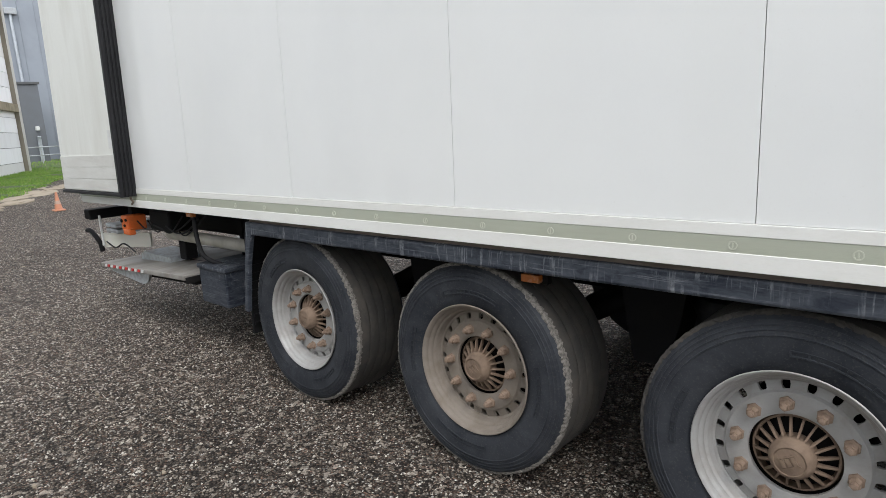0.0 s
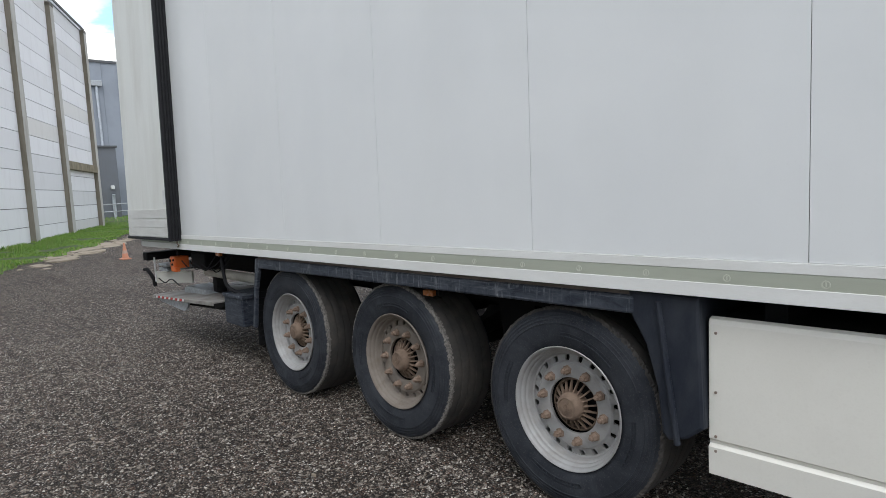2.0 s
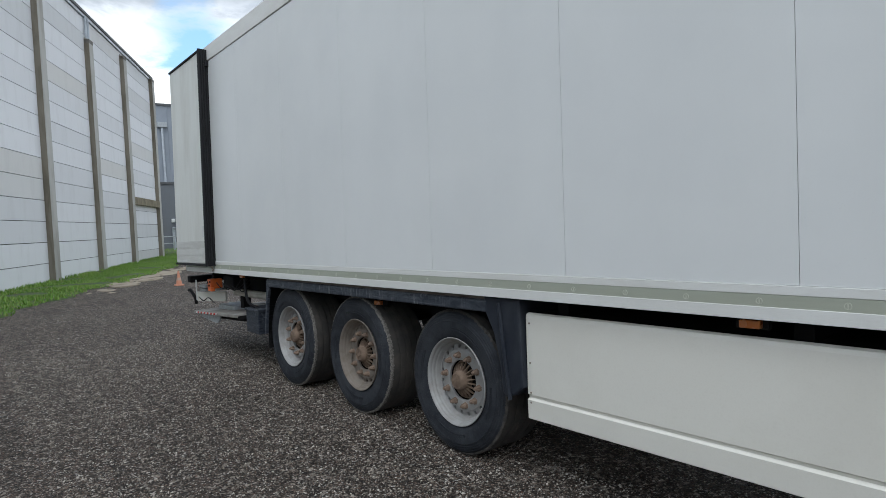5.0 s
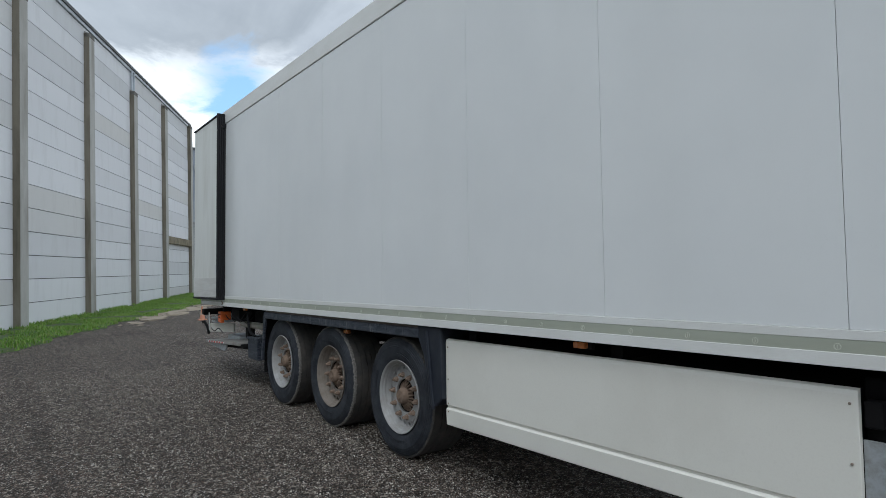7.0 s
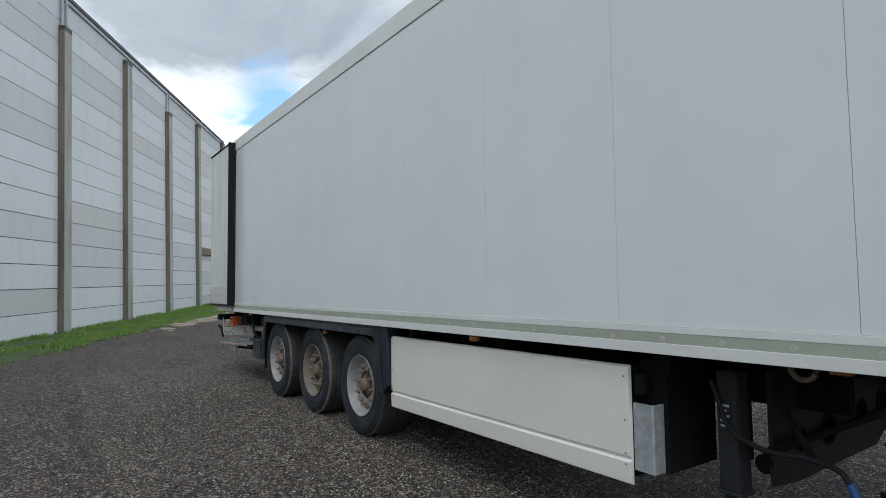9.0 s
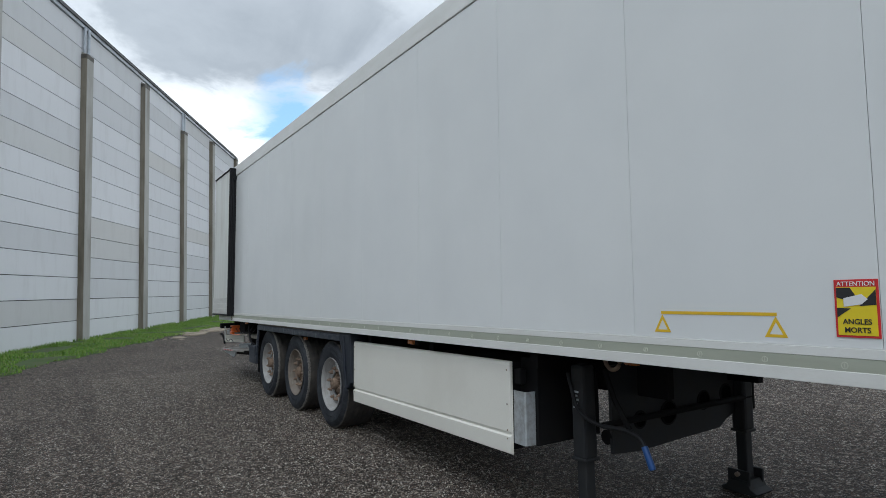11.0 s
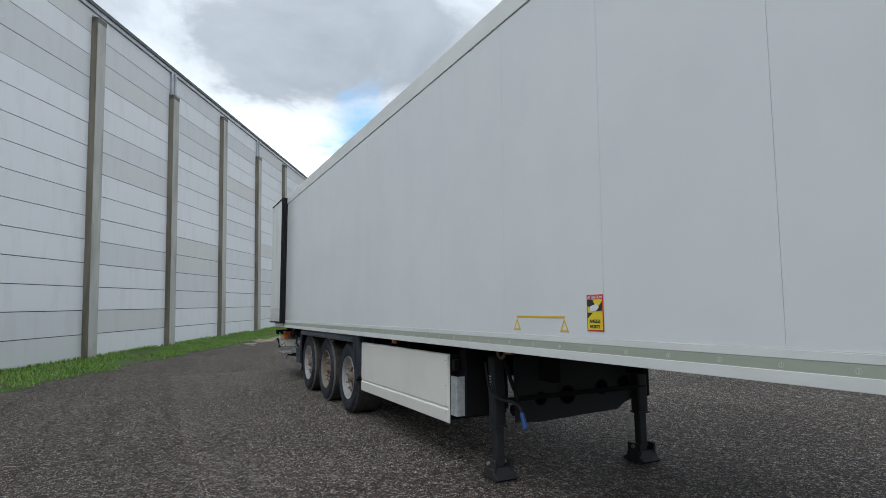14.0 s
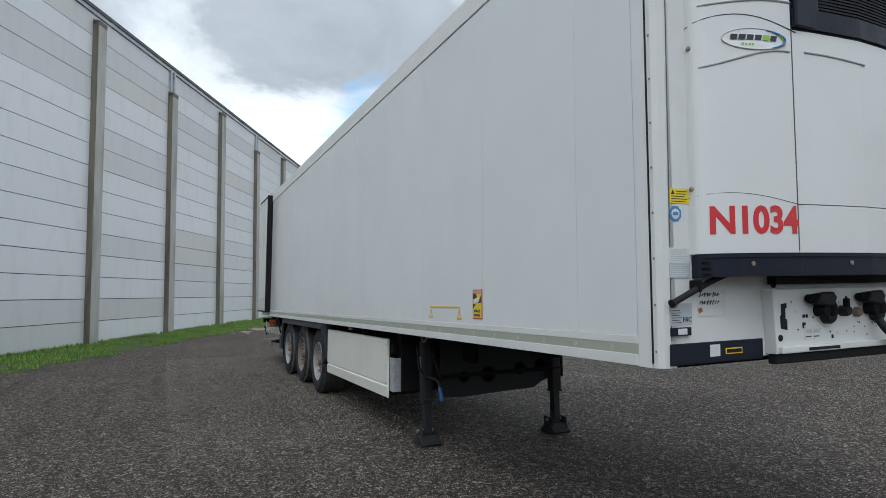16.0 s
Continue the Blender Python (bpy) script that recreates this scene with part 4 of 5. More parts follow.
def pallet_box(t):
    """The cream side box with its groove, and the sheet and black box at its front end."""
    x0, x1, y = 3.321, 6.075, 0.060
    p = part("pallet_box", bx(x0 + 0.02, x1 - 0.03, y + 0.03, y + 0.55, 0.375, 0.985), DARK, t, "side pallet box", tilt=True)
    bm = bmesh.new()
    prism(bm, [(y + 0.025, 1.001), (y + 0.005, 0.994), (y, 0.974), (y, 0.508), (y + 0.012, 0.498), (y + 0.012, 0.486), (y - 0.004, 0.474), (y, 0.36), (y + 0.03, 0.345), (y + 0.03, 1.001)], "x", x0, x1, bevel=0.004)
    cover = part("cover", bm, SKIRT, p, "cream painted cover with a pressed groove", tilt=True)
    for x in (x0 + 0.03, x1 - 0.03):
        for z in (0.94, 0.70, 0.52, 0.46):
            bm = bmesh.new()
            lathe(bm, [(0.006, 0.0), (0.006, -0.003), (0.003, -0.004)], (x, y - 0.002, z), 8)
            part("screw", bm, NUT, p, tilt=True)
    bm = bmesh.new()
    prism(bm, [(x1 + 0.0, 0.095), (x1 + 0.125, 0.088), (x1 + 0.135, 0.098), (x1 + 0.14, 0.175), (x1 + 0.13, 0.175), (x1 + 0.125, 0.105), (x1, 0.107)], "z", 0.43, 0.795)
    part("end_sheet", bm, GALV, p, "bent galvanised end sheet", tilt=True)
    part("box_end", bx(x1 - 0.02, x1 + 0.16, 0.18, 0.62, 0.42, 1.03, bevel=0.01), DARK, p, "black box end", tilt=True)
    part("bracket", bx(x1, x1 + 0.07, 0.10, 0.16, 0.84, 0.95, bevel=0.01), DARK, p, tilt=True)


def chassis(t):
    for y in (0.72, WIDE - 0.78):
        part("main_beam", bx(-2.9, 6.9, y, y + 0.06, 0.76, 1.09), DARK, t, "black chassis beam", tilt=True)
    for x in (-2.6, -0.66, 0.65, 1.96, 3.5, 4.8, 6.2):
        part("cross_member", bx(x, x + 0.08, 0.15, WIDE - 0.15, 0.96, 1.09), DARK, t, tilt=True)
    for x in (0.0, 1.31, 2.62):
        for y in (0.66, WIDE - 0.72):
            part("trailing_arm", tube(bmesh.new(), bend([(x + 0.5, y, 0.78), (x + 0.1, y, 0.6), (x - 0.35, y, 0.62)]), 0.05), DARK, t)
            bm = bmesh.new()
            lathe(bm, [(0.12, 0), (0.14, 0.05), (0.12, 0.12), (0.14, 0.18), (0.12, 0.22)], seg=20)
            bmesh.ops.transform(bm, matrix=Matrix.Translation((x - 0.38, y, 0.63)) @ Matrix.Rotation(radians(90), 4, "X"), verts=bm.verts)
            part("air_spring", bm, RUBBER, t)
    for x in (-0.62, 0.655, 1.965, 3.2):
        for y in (0.48, WIDE - 0.80):
            bm = bmesh.new()
            prism(bm, [(x - 0.16, 1.08), (x + 0.20, 1.08), (x + 0.14, 0.72), (x + 0.08, 0.52), (x - 0.06, 0.52), (x - 0.10, 0.72)], "y", y, y + 0.32)
            part("suspension_hanger", bm, DARK, t, "black suspension hanger bracket", tilt=True)
    # added black sheet, stands in for the deep shade behind the wheels
    part("wheel_arch_liner", bx(-0.42, 3.3, 0.44, 0.47, 0.86, 1.08), DARK, t, "black sheet added to darken the gaps behind the wheels", tilt=True)
    bm = bmesh.new()
    tube(bm, [(3.6, 1.26, 0.70), (4.9, 1.26, 0.70)], 0.2, 20)
    part("air_tank", bm, DARK, t, tilt=True)
    part("front_plate", bx(7.2, 10.2, 0.15, WIDE - 0.15, 1.07, 1.10), DARK, t, "flat coupling plate", tilt=True)


def landing_gear(t):
    for y, near, lx in ((0.34, True, -0.07), (1.86, False, 0.10)):
        leg = part("landing_leg", bx(6.52 + lx, 6.64 + lx, y - 0.062, y + 0.062, 0.46, 1.09, bevel=0.024), LEG, t, "black landing leg")
        part("inner_leg", bx(6.537 + lx, 6.623 + lx, y - 0.043, y + 0.043, 0.10, 0.48, bevel=0.012), LEG, leg)
        part("collar", bx(6.514 + lx, 6.646 + lx, y - 0.068, y + 0.068, 0.452, 0.475, bevel=0.008), LEG, leg)
        foot = bmesh.new()
        prism(foot, [(6.45 + lx, 0.0), (6.71 + lx, 0.0), (6.73 + lx, 0.02), (6.68 + lx, 0.045), (6.65 + lx, 0.10), (6.51 + lx, 0.10), (6.48 + lx, 0.045), (6.43 + lx, 0.02)], "y", y - 0.11, y + 0.11, bevel=0.008)
        part("foot", foot, LEG, leg, "worn black steel foot")
        for s in (-1, 1):
            part("foot_link", bx(6.49 + lx, 6.67 + lx, y + s * 0.085 - 0.012, y + s * 0.085 + 0.012, 0.06, 0.17, bevel=0.006), LEG, leg)
        part("foot_pin", tube(bmesh.new(), [(6.58 + lx, y - 0.12, 0.14), (6.58 + lx, y + 0.12, 0.14)], 0.018), NUT, leg)
        part("mount_plate", bx(6.53 + lx, 6.63 + lx, y + 0.064, y + 0.09, 0.62, 1.09), DARK, leg)
        if near:
            for i in range(5):
                part("type_plate", bx(6.55 + lx, 6.60 + lx - 0.012 * (i % 2), y - 0.066, y - 0.0625, 0.80 + 0.026 * i, 0.812 + 0.026 * i), GREYLABEL, leg)
    # pierced cross plate between the legs; black discs paint the shade of its holes
    bm = bmesh.new()
    prism(bm, [(0.45, 1.08), (1.80, 1.08), (1.80, 0.60), (1.70, 0.57), (1.60, 0.51), (1.2, 0.50), (0.7, 0.48), (0.45, 0.50)], "x", 6.63, 6.655)
    plate = part("cross_plate", bm, LEG, t, "black pierced cross plate between the legs")
    for i, (y, z, r) in enumerate(((1.69, 0.76, 0.06), (1.42, 0.74, 0.06), (1.02, 0.70, 0.075), (0.72, 0.69, 0.05))):
        bm = bmesh.new()
        lathe(bm, [(r, -0.006), (r + 0.014, -0.002), (r + 0.014, 0.004), (r, 0.006)], seg=20, close=True)
        bmesh.ops.transform(bm, matrix=Matrix.Translation((6.657, y, z)) @ Matrix.Rotation(radians(90), 4, "Z"), verts=bm.verts)
        part("hole_rim", bm, DARK, plate)
        bm = bmesh.new()
        lathe(bm, [(r, -0.002), (r, 0.001)], seg=20)
        bmesh.ops.transform(bm, matrix=Matrix.Translation((6.657, y, z)) @ Matrix.Rotation(radians(90), 4, "Z"), verts=bm.verts)
        part("hole", bm, VOID, plate)
    part("cross_shaft", tube(bmesh.new(), [(6.72, 0.3, 0.72), (6.72, 1.9, 0.72)], 0.022), DARK, t, "cross shaft of the landing gear")
    part("gear_tube", tube(bmesh.new(), [(6.60, 0.45, 0.60), (6.60, 1.6, 0.62)], 0.05, 12), DARK, t)
    crank = part("crank_hose", tube(bmesh.new(), bend([(6.44, 0.27, 1.03), (6.48, 0.26, 0.94), (6.55, 0.25, 0.80), (6.72, 0.25, 0.735), (6.92, 0.25, 0.74), (7.05, 0.245, 0.72), (7.10, 0.24, 0.665)]), 0.013), RUBBER, t, "black crank arm with blue grip")
    part("grip", tube(bmesh.new(), [(7.095, 0.24, 0.675), (7.15, 0.232, 0.565), (7.155, 0.231, 0.555)], [0.019, 0.021, 0.016]), BLUE, crank, "blue plastic grip")
    bm = bmesh.new()
    ring = [(6.98 + 0.055 * math.cos(a), 0.13, 1.075 + 0.055 * math.sin(a)) for a in [2.9 + i * 6.9 / 24 * 0.92 for i in range(25)]]
    tube(bm, ring, 0.013)
    part("tow_ring", bm, RUST, t, "rusty orange lashing ring", tilt=True)
    part("stay", tube(bmesh.new(), [(6.75, 0.30, 1.08), (6.80, 0.32, 0.9), (6.90, 0.34, 0.72)], 0.018), DARK, t)


def rear_gear(t):
    """Tail lift, lamp unit, bumper and boxes under the rear."""
    def raised(bm):
        """The platform hangs a little higher towards the axles."""
        for v in bm.verts:
            v.co.z += 0.055 * (v.co.x + 3.08)
        return bm
    plat = part("tail_lift_platform", raised(bx(-3.08, -1.42, 0.02, 2.3, 0.465, 0.505, bevel=0.006)), PLATFORM, t, "folded aluminium tail lift platform")
    bm = bmesh.new()
    prism(bm, [(-2.98, 0.462), (-2.10, 0.462), (-2.16, 0.385), (-2.26, 0.36), (-2.90, 0.43)], "y", 0.05, 0.07)
    part("platform_lip", raised(bm), GALV, plat, "grey bent platform lip")
    part("edge_bar", raised(bx(-1.42, -1.395, 0.03, 2.29, 0.44, 0.488, bevel=0.004)), DARK, plat, "black platform edge bar")
    part("under_frame", raised(bx(-2.95, -1.44, 0.12, 2.2, 0.41, 0.464)), DARK, plat)
    for i in range(13):
        bm = bmesh.new()
        x = -2.98 + 0.066 * i
        prism(bm, [(x, 0.474), (x + 0.04, 0.474), (x + 0.055, 0.498), (x + 0.015, 0.498)], "y", 0.014, 0.0195)
        part("hazard_stripe", raised(bm), RED if i % 2 else WHITEINK, plat)
    for i in range(4):
        part("board_seam", raised(bx(-3.05, -1.45, 0.42 + 0.45 * i, 0.43 + 0.45 * i, 0.5055, 0.5075)), DARK, plat)
    bm = bmesh.new()
    prism(bm, [(-2.78, 0.506), (-2.18, 0.545), (-2.20, 0.60), (-2.72, 0.60), (-2.78, 0.57)], "y", 0.27, 0.55, bevel=0.01)
    part("lift_shoe", bm, GALV, plat, "grey lift arm shoe")
    part("lift_column", bx(-2.14, -2.03, 0.34, 0.45, 0.58, 1.03, bevel=0.01), DARK, t, "black lift column")
    part("lift_beam", tube(bmesh.new(), [(-2.30, 0.36, 0.785), (-0.72, 0.345, 0.805)], 0.048, 20), SKIRTDIRT, t, "cream lift cylinder tube")
    part("lift_bracket", bx(-2.5, -1.3, 0.75, 0.80, 0.80, 1.06, bevel=0.01), DARK, t, "black lift carrier")
    pack = part("power_pack", bx(-2.56, -2.42, 0.06, 0.22, 0.845, 0.975, bevel=0.012), ORANGE, t, "orange hydraulic power cover")
    part("pack_flange", bx(-2.50, -2.37, 0.045, 0.10, 0.815, 0.865, bevel=0.008), ORANGE, pack)
    for x, z, r in ((-2.53, 0.93, 0.016), (-2.48, 0.89, 0.012), (-2.44, 0.94, 0.012)):
        bm = bmesh.new()
        lathe(bm, [(r, 0.062), (r, 0.05), (r * 0.5, 0.046)], (x, 0.0, z), 10)
        part("plug", bm, RUBBER, pack)
    part("bumper_plate", prism(bmesh.new(), [(-3.18, 0.105), (-2.75, 0.36), (-2.765, 0.385), (-3.195, 0.13)], "z", 0.62, 0.755, bevel=0.004), SKIRT, t, "cream bumper plate")
    part("bumper_bracket", bx(-3.16, -3.135, 0.085, 0.10, 0.64, 0.93, bevel=0.004), PAPER, t, "pale bumper bracket")
    part("bumper_beam", bx(-3.34, -3.20, 0.03, 2.45, 0.89, 0.985, bevel=0.012), DARK, t, "black rear bumper beam")
    for z in (0.78, 0.83):
        part("lamp_unit", bx(-3.05, -2.80, 0.10, 0.45, z, z + 0.035, bevel=0.01), GALV, t, "grey lamp housing")
    part("hook_arm", tube(bmesh.new(), bend([(-3.54, 0.10, 0.755), (-3.44, 0.10, 0.755), (-3.26, 0.10, 0.665), (-3.22, 0.10, 0.58)]), 0.022), DARK, t, "black swivel arm")
    rng = random.Random(9)
    for i in range(7):
        x, y = -2.25 + 0.09 * i, 0.12 + 0.05 * (i % 3)
        part("cable", tube(bmesh.new(), bend([(x - 0.12, y, 0.93), (x, y + 0.02, 0.86 + rng.uniform(-0.03, 0.04)), (x + 0.12, y + 0.05, 0.89 + rng.uniform(-0.03, 0.04)), (x + 0.25, y + 0.1, 1.0)]), 0.006, 6), RUBBER, t)
    part("valve_block", bx(-2.22, -1.85, 0.16, 0.34, 0.86, 1.03, bevel=0.015), DARK, t, "black valve block")
    part("low_cable", tube(bmesh.new(), bend([(-3.05, 0.09, 0.69), (-2.85, 0.088, 0.655), (-2.65, 0.09, 0.71), (-2.42, 0.09, 0.66)]), 0.007, 6), RUBBER, t)
    part("drain_hose", tube(bmesh.new(), bend([(-1.30, 0.10, 1.03), (-1.29, 0.10, 0.88), (-1.25, 0.11, 0.76), (-1.19, 0.16, 0.70), (-1.12, 0.22, 0.67)]), 0.017), RUBBER, t, "black drain hose")
    part("wheel_chock_box", bx(-1.33, -0.95, 0.10, 0.50, 0.395, 0.675, bevel=0.012), PLASTIC, t, "black plastic stowage box")
    part("box_lid", bx(-1.34, -0.94, 0.09, 0.51, 0.655, 0.69, bevel=0.008), PLASTIC, t, "black box lid")
    for x in (-1.28, -1.02):
        part("box_strap", bx(x, x + 0.03, 0.44, 0.46, 0.68, 1.08), DARK, t)
    part("rear_cross_member", bx(-2.2, -0.6, 0.95, 1.0, 0.60, 1.06), DARK, t, "black rear frame plate")


# ---- side markings ----


def side_marks(t):
    """Weigh mark, blind-spot sign."""
    y = -0.0006
    for i, x in enumerate((7.455, 8.052)):
        bm = bmesh.new()
        outer = [(x - 0.052, 1.270), (x + 0.052, 1.270), (x, 1.362)]
        inner = [(x - 0.030, 1.283), (x + 0.030, 1.283), (x, 1.336)]
        vo = [bm.verts.new((a, y - 0.001, b)) for a, b in outer]
        vi = [bm.verts.new((a, y - 0.001, b)) for a, b in inner]
        for k in range(3):
            bm.faces.new((vo[k], vo[(k + 1) % 3], vi[(k + 1) % 3], vi[k]))
        part("support_mark", bm, YELLOW, t, "yellow triangle marking", tilt=True)
    part("support_line", bx(7.448, 8.058, y - 0.0015, y, 1.363, 1.378), YELLOW, t, "yellow line marking", tilt=True)
    x0, x1, z0, z1 = 8.299, 8.459, 1.284, 1.513
    sign = part("blind_spot_sign", bx(x0, x1, y - 0.003, y, z0, z1, bevel=0.001), RED, t, "red and yellow blind spot warning sign", tilt=True)
    part("sign_field", bx(x0 + 0.009, x1 - 0.009, y - 0.0045, y - 0.003, z0 + 0.009, z1 - 0.030), STICKER, sign, tilt=True)
    cx, cz = (x0 + x1) / 2, z1 - 0.10
    for k, o in enumerate(([(x0 + 0.009, cz + 0.068), (x0 + 0.06, cz + 0.068), (cx + 0.02, cz), (x0 + 0.009, cz + 0.03)], [(x1 - 0.009, cz + 0.06), (x1 - 0.009, cz + 0.00), (cx + 0.01, cz - 0.005)], [(x0 + 0.009, cz - 0.012), (x0 + 0.009, cz - 0.050), (cx - 0.02, cz - 0.014)])):
        bm = bmesh.new()
        prism(bm, o, "y", y - 0.0056, y - 0.0045)
        part("black_field", bm, BLACKINK, sign, tilt=True)
    bm = bmesh.new()
    prism(bm, [(cx - 0.045, cz - 0.008), (cx + 0.02, cz + 0.002), (cx + 0.042, cz + 0.022), (cx + 0.02, cz + 0.042), (cx - 0.045, cz + 0.026)], "y", y - 0.007, y - 0.0056)
    part("truck_picture", bm, WHITEINK, sign, tilt=True)

    def flat(x, z, d):
        return Matrix.Translation((x, y - d, z)) @ Matrix.Rotation(radians(90), 4, "X")
    lettering("attention_text", "ATTENTION", 0.026, flat(cx, z1 - 0.018, 0.004), WHITEINK, sign, "white lettering", 0.95, tilt=True)
    lettering("angles_text", "ANGLES", 0.029, flat(cx, z0 + 0.062, 0.0055), BLACKINK, sign, "black lettering", 0.95, tilt=True, bold=0.0004, span=0.104)
    lettering("morts_text", "MORTS", 0.029, flat(cx, z0 + 0.029, 0.0055), BLACKINK, sign, "black lettering", 0.95, tilt=True, bold=0.0004, span=0.092)


# ---- front wall and cooling unit ----
FX = NOSE + 0.062


def front_wall(t):
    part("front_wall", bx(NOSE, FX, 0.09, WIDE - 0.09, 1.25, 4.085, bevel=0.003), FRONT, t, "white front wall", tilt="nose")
    part("front_skirt", bx(FX, FX + 0.012, 0.085, 0.735, 1.238, 1.345, bevel=0.004), NAVY, t, "dark grey scuff strip", tilt="nose")
    part("front_seam", bx(FX, FX + 0.002, 0.098, 0.102, 1.36, 3.9), JOINT, t, tilt="nose")

    def plate(name, y0, y1, z0, z1, mat, label="", d=0.003):
        return part(name, bx(FX, FX + d, y0, y1, z0, z1), mat, t, label, tilt="nose")
    w1 = plate("warning_label", 0.105, 0.232, 2.052, 2.128, STICKER, "yellow warning label with unreadable lines")
    bm = bmesh.new()
    prism(bm, [(0.112, 2.098), (0.137, 2.098), (0.1245, 2.121)], "x", FX + 0.003, FX + 0.004)
    part("triangle", bm, BLACKINK, w1, tilt="nose")
    for i in range(5):
        part("text_bar", bx(FX + 0.003, FX + 0.004, 0.145 if i < 2 else 0.113, 0.222 - 0.01 * (i % 3), 2.112 - 0.013 * i, 2.116 - 0.013 * i), BLACKINK, w1, tilt="nose")
    bm = bmesh.new()
    c = [(0.140 + 0.042 * math.cos(a), 1.998 + 0.042 * math.sin(a)) for a in [math.pi / 8 + i * math.pi / 4 for i in range(8)]]
    prism(bm, c, "x", FX, FX + 0.003)
    seal = part("inspection_badge", bm, BADGE, t, "blue octagonal inspection badge", tilt="nose")
    bm = bmesh.new()
    prism(bm, [(0.140 + 0.027 * math.cos(i * 0.5236), 1.998 + 0.027 * math.sin(i * 0.5236)) for i in range(12)], "x", FX + 0.003, FX + 0.004)
    part("badge_centre", bm, PAPER, seal, tilt="nose")
    part("badge_bar", bx(FX + 0.004, FX + 0.005, 0.122, 0.158, 1.990, 2.006), BADGE, seal, tilt="nose")
    d1 = plate("data_label", 0.093, 0.232, 1.748, 1.826, PAPER, "pale printed data label")
    d2 = plate("data_label", 0.093, 0.232, 1.672, 1.746, GREYLABEL, "grey printed data label")
    for i in range(6):
        part("text_bar", bx(FX + 0.003, FX + 0.0038, 0.102, 0.215 - 0.02 * (i % 3), 1.812 - 0.011 * i, 1.816 - 0.011 * i), GREYLABEL, d1, tilt="nose")
        part("text_bar", bx(FX + 0.003, FX + 0.0038, 0.102, 0.222 - 0.015 * (i % 2), 1.735 - 0.0105 * i, 1.739 - 0.0105 * i), PAPER, d2, tilt="nose")
    d3 = plate("certificate_label", 0.090, 0.236, 1.435, 1.545, GREYLABEL, "grey certificate label")
    R = Matrix.Rotation(radians(90), 4, "Z") @ Matrix.Rotation(radians(90), 4, "X")
    lettering("atp_text", "ATP", 0.030, Matrix.Translation((FX + 0.0045, 0.113, 1.530)) @ R, BLACKINK, d3, "black lettering", tilt="nose")
    lettering("frc_text", "FRC", 0.034, Matrix.Translation((FX + 0.0045, 0.204, 1.462)) @ R, BLACKINK, d3, "black lettering", tilt="nose")
    for i in range(6):
        part("text_bar", bx(FX + 0.003, FX + 0.0038, 0.100, 0.155 + 0.01 * (i % 2), 1.508 - 0.012 * i, 1.511 - 0.012 * i), BLACKINK, d3, tilt="nose")
    lamp = plate("marker_lamp", 0.092, 0.215, 1.385, 1.425, NAVY, "small front marker lamp", 0.018)
    part("lens", bx(FX + 0.018, FX + 0.022, 0.125, 0.185, 1.390, 1.420, bevel=0.002), PAPER, lamp, tilt="nose")
    note = plate("paper_note", 0.275, 0.475, 1.475, 1.610, PAPER, "torn white paper note with handwriting")
    rng = random.Random(2)
    for row, z in ((0, 1.585), (1, 1.545)):
        y = 0.29
        while y < 0.43:
            h = rng.uniform(0.012, 0.024)
            bm = bmesh.new()
            tube(bm, [(FX + 0.004, y, z - h / 2), (FX + 0.004, y + rng.uniform(-0.004, 0.010), z + h / 2), (FX + 0.004, y + 0.012, z + rng.uniform(-0.006, 0.006))], 0.0026, 5)
            part("pen_stroke", bm, BLACKINK, note, tilt="nose")
            y += 0.018
    bm = bmesh.new()
    prism(bm, [(0.278, 1.515), (0.305, 1.520), (0.310, 1.500), (0.285, 1.490)], "x", FX + 0.003, FX + 0.005)
    part("orange_tape", bm, AMBER, note, tilt="nose")
    # small labels on the scuff strip
    s1 = part("strip_label", bx(FX + 0.012, FX + 0.014, 0.345, 0.415, 1.270, 1.330), PAPER, t, "white paper label", tilt="nose")
    s2 = part("strip_plate", bx(FX + 0.012, FX + 0.014, 0.455, 0.575, 1.277, 1.308), YELLOW, t, "yellow framed dark plate", tilt="nose")
    part("plate_dark", bx(FX + 0.014, FX + 0.0155, 0.462, 0.568, 1.283, 1.302), NAVY, s2, tilt="nose")
    # drain tube
    drain = part("drain_tube", tube(bmesh.new(), bend([(FX + 0.10, 0.50, 1.72), (FX + 0.05, 0.36, 1.665), (FX + 0.045, 0.22, 1.61), (FX + 0.045, 0.06, 1.545)]), [0.016] * 24 + [0.022]), RUBBER, t, "black rubber drain tube", tilt="nose")
    part("clip", bx(FX, FX + 0.07, 0.225, 0.240, 1.60, 1.66, bevel=0.004), DARK, drain, tilt="nose")


UNIT_PLAN = [(FX, 0.232), (FX + 0.045, 0.240), (FX + 0.090, 0.285), (FX + 0.130, 0.365), (FX + 0.165, 0.465), (FX + 0.200, 0.600), (FX + 0.225, 0.752)]


def plan_at(u):
    """A point on the unit's curved corner, u metres along from its left edge, and its outward normal."""
    left = u
    for (ax, ay), (bx_, by_) in zip(UNIT_PLAN, UNIT_PLAN[1:]):
        d = math.hypot(bx_ - ax, by_ - ay)
        if left <= d or (bx_, by_) == UNIT_PLAN[-1]:
            f = left / d
            return (ax + (bx_ - ax) * f, ay + (by_ - ay) * f), ((by_ - ay) / d, -(bx_ - ax) / d)
        left -= d


